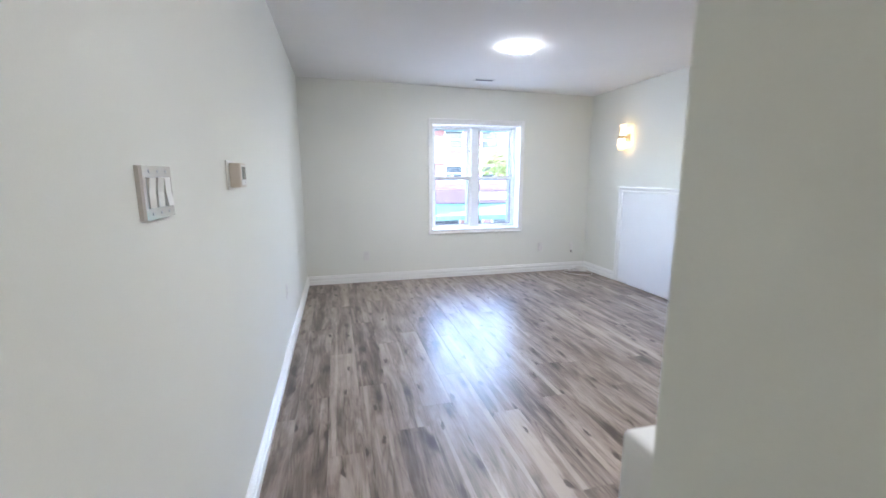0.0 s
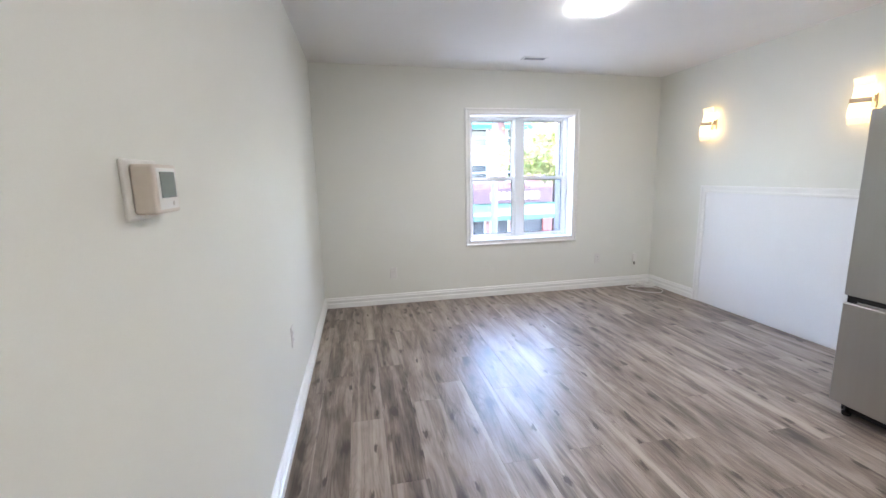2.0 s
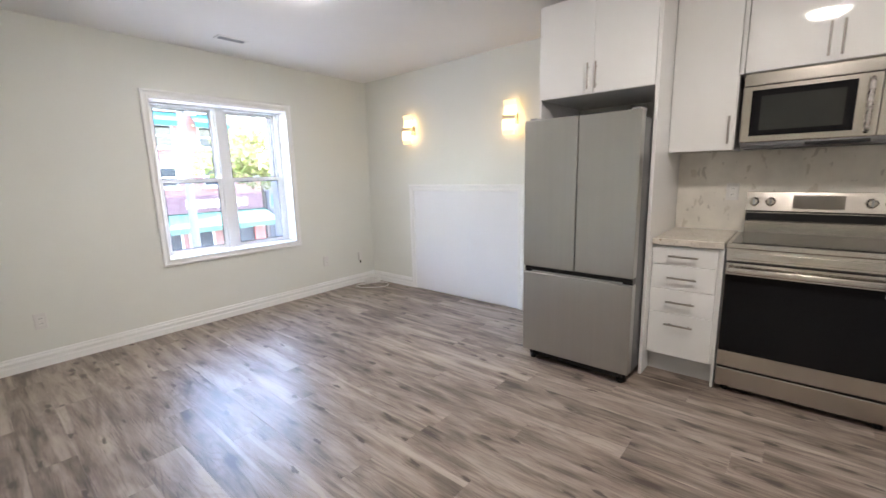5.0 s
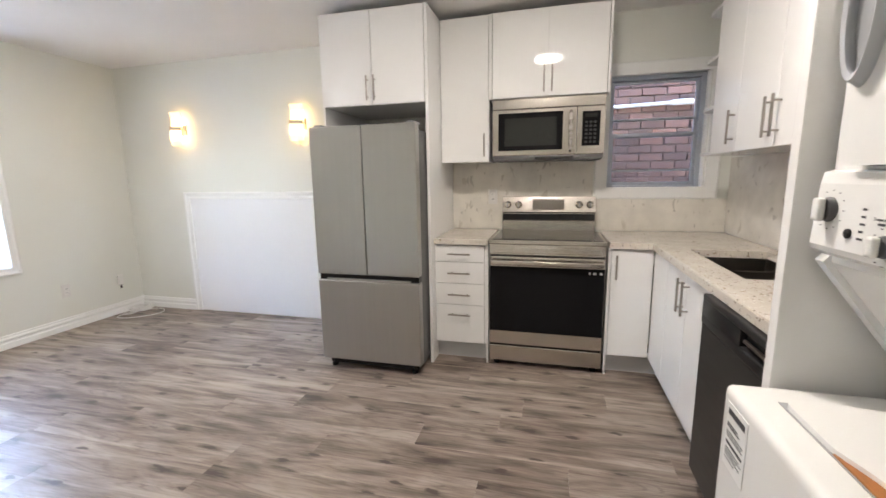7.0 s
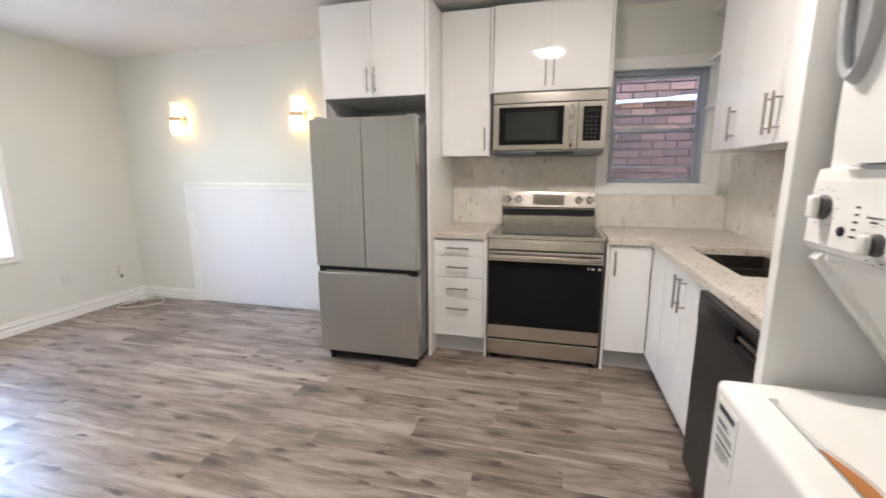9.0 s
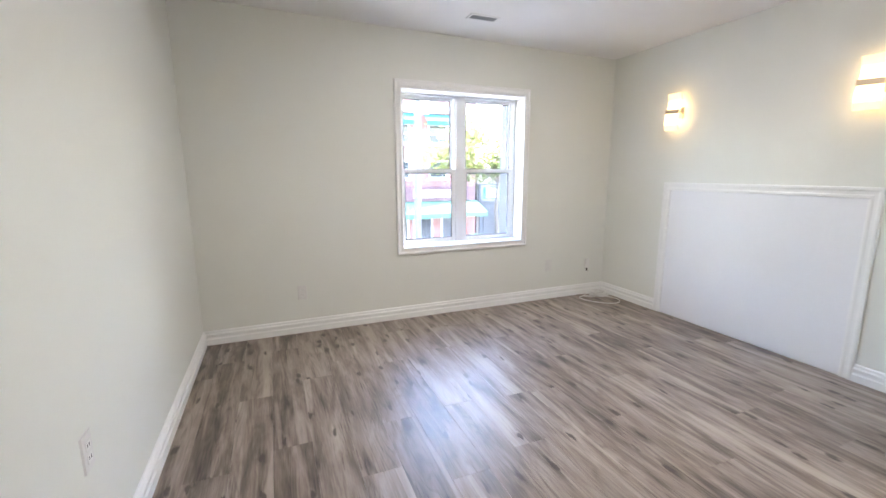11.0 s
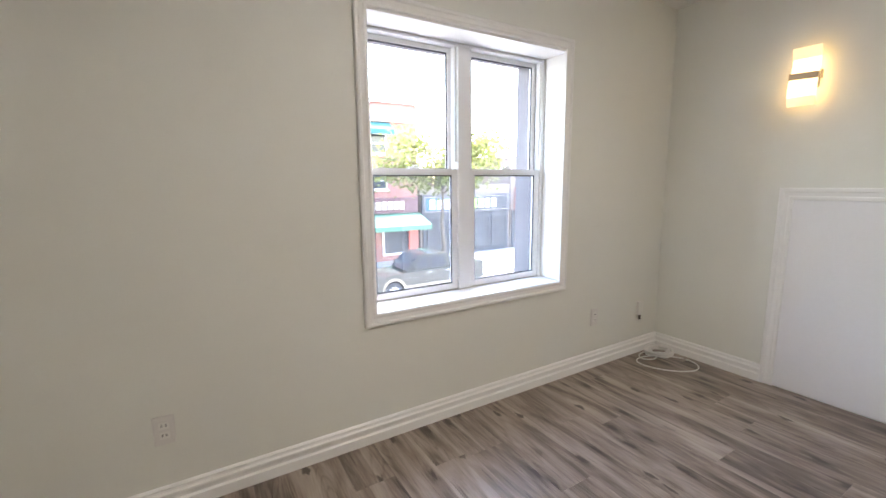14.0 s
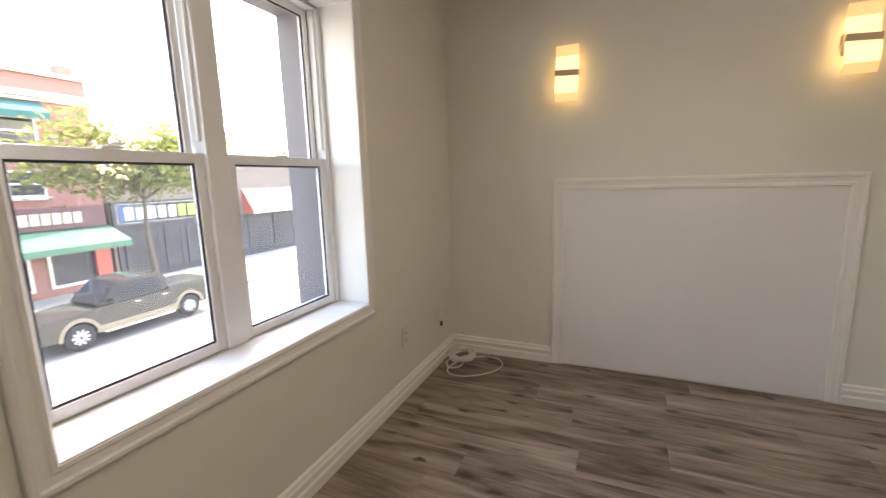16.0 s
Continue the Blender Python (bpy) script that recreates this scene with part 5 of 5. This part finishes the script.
# black single-storey shop
bk = thing("black_shop", (17.6, FACADE + 4, STREET + 0.14), "one-storey black shopfront with a blue and white sign", "building")
part("wall", box((13.95, FACADE, STREET + 0.14), (21.6, FACADE + 8, 1.25)), BRICKB, bk)
part("fascia", box((14.0, FACADE - 0.2, -0.75), (21.5, FACADE, 0.55), 0.02), BLACKF, bk, "black sign board")
part("sign_edge", frame_mould(14.2, 21.3, -0.6, 0.42, [(0, 0), (0, 0.03), (0.03, 0.03), (0.03, 0)], lambda u, v, d: (u, FACADE - 0.2 - d, v)), STONEW, bk)
part("sign_field", box((14.3, FACADE - 0.225, -0.5), (16.0, FACADE - 0.201, 0.32)), BLUES, bk)
letters(bk, 14.55, -0.42, 0.66, 10, FACADE - 0.226, SIGNW, 0.5, (5, 6))
for k in (5, 6):
    letters(bk, 14.55 + k * 0.66 * 0.87, -0.42, 0.66, 1, FACADE - 0.226, SIGNG)
part("front", box((14.1, FACADE - 0.1, STREET + 0.14), (21.4, FACADE - 0.001, -0.76)), BLACKF, bk)
for x0, x1 in ((14.4, 16.2), (16.5, 17.5), (17.8, 19.6), (19.8, 21.2)):
    sf = part("shopfront", frame_mould(x0, x1, STREET + 0.45, -1.0, [(0, -0.01), (0, 0.05), (0.08, 0.05), (0.08, -0.01)], lambda u, v, d: (u, FACADE - 0.1 - d, v)), BLACKF, bk)
    part("shop_pane", box((x0 + 0.08, FACADE - 0.125, STREET + 0.53), (x1 - 0.08, FACADE - 0.105, -1.08)), SHOPG, sf)

# shop with cream awning
cw = thing("awning_shop", (25.5, FACADE + 4, STREET + 0.14), "low brick shop with a cream awning edged in red", "building")
part("wall", box((21.7, FACADE, STREET + 0.14), (29.5, FACADE + 8, 3.3)), BRICKB, cw)
awning(cw, 22.2, 27.6, 0.95, -0.45, FACADE, 0.9, WHITEC, "shop_awning")
part("awning_end", prism([(FACADE, 0.95), (FACADE - 0.9, -0.45), (FACADE - 0.9, -0.73), (FACADE, -0.73)], lambda p, q, s: (s, p, q), 22.12, 22.19), REDC, cw, "red end panel of the awning")
part("front", box((21.8, FACADE - 0.06, STREET + 0.14), (29.4, FACADE - 0.001, -0.75)), BLACKF, cw, "dark shopfront under the awning")
for x0, x1 in ((22.3, 24.2), (24.6, 26.6), (26.9, 28.9)):
    sf = part("shopfront", frame_mould(x0, x1, STREET + 0.6, -0.9, [(0, -0.01), (0, 0.05), (0.08, 0.05), (0.08, -0.01)], lambda u, v, d: (u, FACADE - 0.06 - d, v)), BLACKF, cw)
    part("shop_pane", box((x0 + 0.08, FACADE - 0.09, STREET + 0.68), (x1 - 0.08, FACADE - 0.062, -0.98)), SHOPG, sf)
for i, (x0, x1, z) in enumerate(((29.6, 38, 0.6), (38.1, 49, 2.4), (49.1, 62, 1.2), (-14, 2.6, 4.5), (-34, -14.1, 3.0))):
    fb = thing("far_shop", ((x0 + x1) / 2, FACADE + 4, STREET + 0.14), "brick shop building further along the street", "building", "far shops")
    part("wall", box((x0, FACADE, STREET + 0.14), (x1, FACADE + 8, z)), (BRICKB, BRICKR)[i % 2], fb)
    k = int((x1 - x0) // 3)
    for j in range(k):
        xx = x0 + (j + 0.5) * (x1 - x0) / k
        if z > 2:
            facade_window(fb, xx, 0.6, 1.2, 1.3, FACADE)
        part("shop_pane", box((xx - 1.1, FACADE - 0.04, STREET + 0.6), (xx + 1.1, FACADE - 0.001, -1.2)), SHOPG, fb)
    part("fascia", box((x0 + 0.1, FACADE - 0.12, -0.9), (x1 - 0.1, FACADE - 0.001, -0.2)), (GREENC, BLACKF, MAROON)[i % 3], fb)


def street_tree(x, y, top, spread, seed, leaves=6000):
    rnd = random.Random(seed)
    t = thing("street_tree", (x, y, STREET + 0.14), "street tree with thin yellow-green leaves", "tree", "street trees")
    z0 = STREET + 0.14
    limbs = [tube([(x, y, z0), (x + 0.05, y, z0 + 1.4), (x - 0.03, y + 0.05, z0 + 2.8), (x + 0.1, y, top - 2.0)], 0.1, 8, radii=[0.15, 0.12, 0.10, 0.05])]
    tips = []
    for i in range(18):
        a, h = rnd.uniform(0, 6.28), rnd.uniform(4.1, top - z0 - 1.4)
        r = spread * rnd.uniform(0.5, 1.0)
        p0 = Vector((x, y, z0 + h))
        p2 = Vector((x + r * math.cos(a), y + 0.6 * r * math.sin(a), min(top - 0.2, z0 + h + rnd.uniform(0.6, 2.0))))
        p1 = (p0 + p2) / 2 + Vector((0, 0, 0.25))
        limbs.append(tube([p0, p1, p2], 0.03, 5, radii=[0.05, 0.03, 0.012]))
        tips += [p1, p2, (p1 + p2) / 2]
    part("trunk", join(*limbs), BARK, t)
    bm = bmesh.new()
    for i in range(leaves):
        c = tips[int(len(tips) * rnd.random() ** 1.25)]
        p = c + Vector((rnd.gauss(0, 0.62), rnd.gauss(0, 0.5), rnd.gauss(0, 0.36)))
        s = rnd.uniform(0.07, 0.17)
        m = Euler((rnd.uniform(-1, 1), rnd.uniform(-1, 1), rnd.uniform(0, 6.3))).to_matrix()
        bm.faces.new([bm.verts.new(p + m @ Vector(q)) for q in ((-s, 0, 0), (0, -s * 0.6, 0.02), (s, 0, 0), (0, s * 0.6, 0.02))])
    part("crown", bm, LEAF, t, "yellow-green leaves")


street_tree(12.6, 24.3, 4.25, 3.9, 4, 5600)
street_tree(44.0, 24.6, 3.8, 2.6, 9, 1800)
street_tree(34.0, 24.6, 4.2, 3.0, 12, 1500)

# pole and wires
pole = thing("utility_pole", (7.7, 24.0, STREET + 0.14), "grey weathered wooden utility pole", "pole")
part("shaft", tube([(7.7, 24.0, STREET + 0.14), (7.72, 24.0, 2.0), (7.75, 24.0, 7.5)], 0.15, 12, radii=[0.19, 0.17, 0.13]), WOODP, pole, smooth=True)
part("crossarm", box((6.9, 23.9, 6.6), (8.6, 24.0, 6.75), 0.01), WOODP, pole)
part("transformer", lathe([(0.2, 0), (0.22, 0.05), (0.22, 0.7), (0.18, 0.78), (0, 0.8)], (8.08, 23.8, 4.2), "z", 16), GREYP, pole)
for z, sag in ((6.8, 1.2), (3.1, 0.8), (2.6, 0.9)):
    wr = thing("overhead_wire", (7.7, 23.9, z), "thin black overhead wire", "wire", "overhead wires")
    part("strand", tube([(7.7 + 50 * f, 23.9 + 0.4 * f, z - 4 * sag * f * (1 - f)) for f in [i / 16 for i in range(17)]], 0.014, 5), WIRE, wr)
    part("strand", tube([(7.7 - 40 * f, 23.9, z - 4 * sag * f * (1 - f)) for f in [i / 12 for i in range(13)]], 0.014, 5), WIRE, wr)

# ---- parked pickup ----
TY0, TY1 = 20.95, 22.85
tk = thing("pickup_truck", (9.8, 21.9, STREET), "dark crew-cab pickup truck with tan lower panels, parked at the kerb", "car")


def truck_z(h):
    return STREET + h * 1.05


def side(profile, y0, y1, name, m, label="", bevel=0.03, parent=None):
    bm = prism([(7.05 + p, truck_z(q)) for p, q in profile], lambda p, q, s: (p, s, q), y0, y1)
    if bevel:
        bmesh.ops.bevel(bm, geom=bm.edges[:], offset=bevel, segments=2, affect="EDGES")
    return part(name, bm, m, parent or tk, label, True)


def arch(cx_, r=0.50):
    return [(cx_ + r * math.cos(a), 0.42 + r * math.sin(a)) for a in [math.pi - i * math.pi / 8 for i in range(9)]]


WX = (1.09, 4.66)
side([(0.0, 0.50)] + arch(WX[0]) + arch(WX[1]) + [(5.80, 0.55), (5.82, 1.28), (3.95, 1.30), (3.92, 1.18), (1.75, 1.16), (0.25, 1.06), (0.02, 0.85)], TY0, TY1, "body", CARP, "dark painted body")
cab = side([(1.70, 1.17), (2.42, 1.80), (2.62, 1.86), (3.72, 1.86), (3.92, 1.75), (3.96, 1.19)], TY0 + 0.12, TY1 - 0.12, "cab", CARP, "dark painted cab", 0.05)
for x0, x1, x2, x3 in ((1.98, 2.46, 2.80, 2.80), (2.90, 2.90, 3.62, 3.78)):
    for yy in (TY0 + 0.085, TY1 - 0.105):
        side([(x0, 1.24), (x1, 1.72), (x2, 1.76), (x3, 1.26)] if x0 < 2.5 else [(x0, 1.25), (x0, 1.76), (x2, 1.75), (x3, 1.26)], yy, yy + 0.02, "side_window", CARG, "dark side glass", 0, cab)
part("windscreen", prism([(7.05 + 1.74, truck_z(1.22)), (7.05 + 2.40, truck_z(1.79)), (7.05 + 2.36, truck_z(1.81)), (7.05 + 1.70, truck_z(1.24))], lambda p, q, s: (p, s, q), TY0 + 0.22, TY1 - 0.22), CARG, cab, "dark windscreen")
for yy in (TY0 - 0.02, TY1 - 0.02):
    side([(WX[0] + 0.56, 0.42), (WX[0] + 0.56, 0.62), (WX[1] - 0.56, 0.62), (WX[1] - 0.56, 0.42)], yy, yy + 0.04, "lower_panel", CART, "tan lower panel", 0.01)
    for cx_ in WX:
        o, i_ = 0.58, 0.47
        ring = [(cx_ + o * math.cos(a), 0.42 + o * math.sin(a)) for a in [math.pi - k * math.pi / 12 for k in range(13)]] + [(cx_ + i_ * math.cos(a), 0.42 + i_ * math.sin(a)) for a in [k * math.pi / 12 for k in range(13)]]
        side(ring, yy, yy + 0.04, "fender_flare", CART, "tan wheel arch flare", 0)
    side([(1.75, 0.36), (1.75, 0.42), (4.05, 0.42), (4.05, 0.36)], yy - 0.03, yy + 0.09, "running_board", RIM, "bright running board", 0.01)
part("bumper", box((7.0, TY0 + 0.02, truck_z(0.45)), (7.12, TY1 - 0.02, truck_z(0.70)), 0.03), CART, tk, "tan front bumper")
part("grille", box((7.05, TY0 + 0.4, truck_z(0.74)), (7.09, TY1 - 0.4, truck_z(1.02)), 0.01), RIM, tk)
for yy in (TY0 + 0.05, TY1 - 0.35):
    part("headlight", box((7.06, yy, truck_z(0.76)), (7.12, yy + 0.3, truck_z(0.98)), 0.02), SIGNW, tk, "clear headlight")
for yy in (TY0 + 0.02, TY1 - 0.02):
    s = -1 if yy < 21.5 else 1
    part("mirror", box((7.05 + 2.02, min(yy, yy + s * 0.22), truck_z(1.22)), (7.05 + 2.12, max(yy, yy + s * 0.22), truck_z(1.42)), 0.02), CARP, tk)
    for hx_ in (2.75, 3.68):
        part("door_handle", box((7.05 + hx_, min(yy - 0.03, yy), truck_z(1.06)), (7.05 + hx_ + 0.18, max(yy - 0.03, yy), truck_z(1.10)), 0.008), RIM, tk)
for cx_ in WX:
    for yy, s in ((TY0 + 0.02, -1), (TY1 - 0.28, 1)):
        w = part("wheel", lathe([(0.24, 0.0), (0.37, 0.0), (0.415, 0.03), (0.42, 0.13), (0.415, 0.23), (0.37, 0.26), (0.24, 0.26)], (7.05 + cx_, yy, truck_z(0.42)), "y", 32), TYRE, tk, "black tyre", True)
        yo = yy + (0.012 if s < 0 else 0.248)
        rim = [lathe([(0.0, -0.012), (0.07, -0.012), (0.075, 0.012), (0, 0.012)], (7.05 + cx_, yo, truck_z(0.42)), "y", 16), lathe([(0.225, -0.012), (0.245, -0.012), (0.245, 0.02), (0.225, 0.02)], (7.05 + cx_, yo, truck_z(0.42)), "y", 32)]
        for k in range(10):
            a = k * math.pi / 5
            rim.append(tube([(7.05 + cx_ + 0.06 * math.cos(a), yo, truck_z(0.42) + 0.06 * math.sin(a)), (7.05 + cx_ + 0.235 * math.cos(a), yo, truck_z(0.42) + 0.235 * math.sin(a))], 0.034, 6))
        part("rim", join(*rim), RIM, w, "alloy rim", True)
        part("disc", lathe([(0, 0), (0.22, 0), (0.22, 0.02), (0, 0.02)], (7.05 + cx_, yy + 0.12, truck_z(0.42)), "y", 24), HANDLEG, w)

# ---- pieces: floor planks and alley bricks ----
PW, PL = 0.182, 1.22
rnd = random.Random(7)
cache = {}


def piece_mesh(name, lo, hi, bev, m):
    key = (name, tuple(round(c, 4) for c in (*lo, *hi)))
    if key not in cache:
        me = bpy.data.meshes.new(name)
        b = box(lo, hi, bev, 1)
        b.to_mesh(me)
        b.free()
        me.materials.append(m)
        cache[key] = me
    return cache[key]


x = XL - 0.06
while x < XR:
    x1 = min(x + PW, XR - 0.003)
    y = HALL - rnd.uniform(0.05, PL)
    while y < YW:
        y0, y1 = max(y, (HALL if x < PX else YS - 0.1) + 0.002), min(y + PL, YW - 0.003)
        if y1 - y0 > 0.02 and x1 - x > 0.01:
            me = piece_mesh("plank", (0.0002, 0.0002, -0.008), (round(x1 - x, 4) - 0.0002, round(y1 - y0, 3) - 0.0002, 0.0), 0.0005, PLANK)
            ob = new("plank", me)
            ob.parent = floor_ob
            ob.location = (x, y0, 0)
        y += PL
    x += PW

BWID, BHT, JT = 0.205, 0.066, 0.011
row, z = 0, 1.0
while z < 2.5:
    y = -0.35 + (0.108 if row % 2 else 0.0)
    while y < 2.15:
        me = piece_mesh("brick", (-0.012, -BWID / 2, 0), (0.02, BWID / 2, BHT), 0.004, BRICKM)
        ob = new("brick", me)
        ob.parent = alley
        ob.location = (AX + rnd.uniform(-0.002, 0.003), y + rnd.uniform(-0.002, 0.002), z)
        ob.rotation_euler = (0, 0, rnd.uniform(-0.008, 0.008))
        y += BWID + JT
    z += BHT + JT
    row += 1
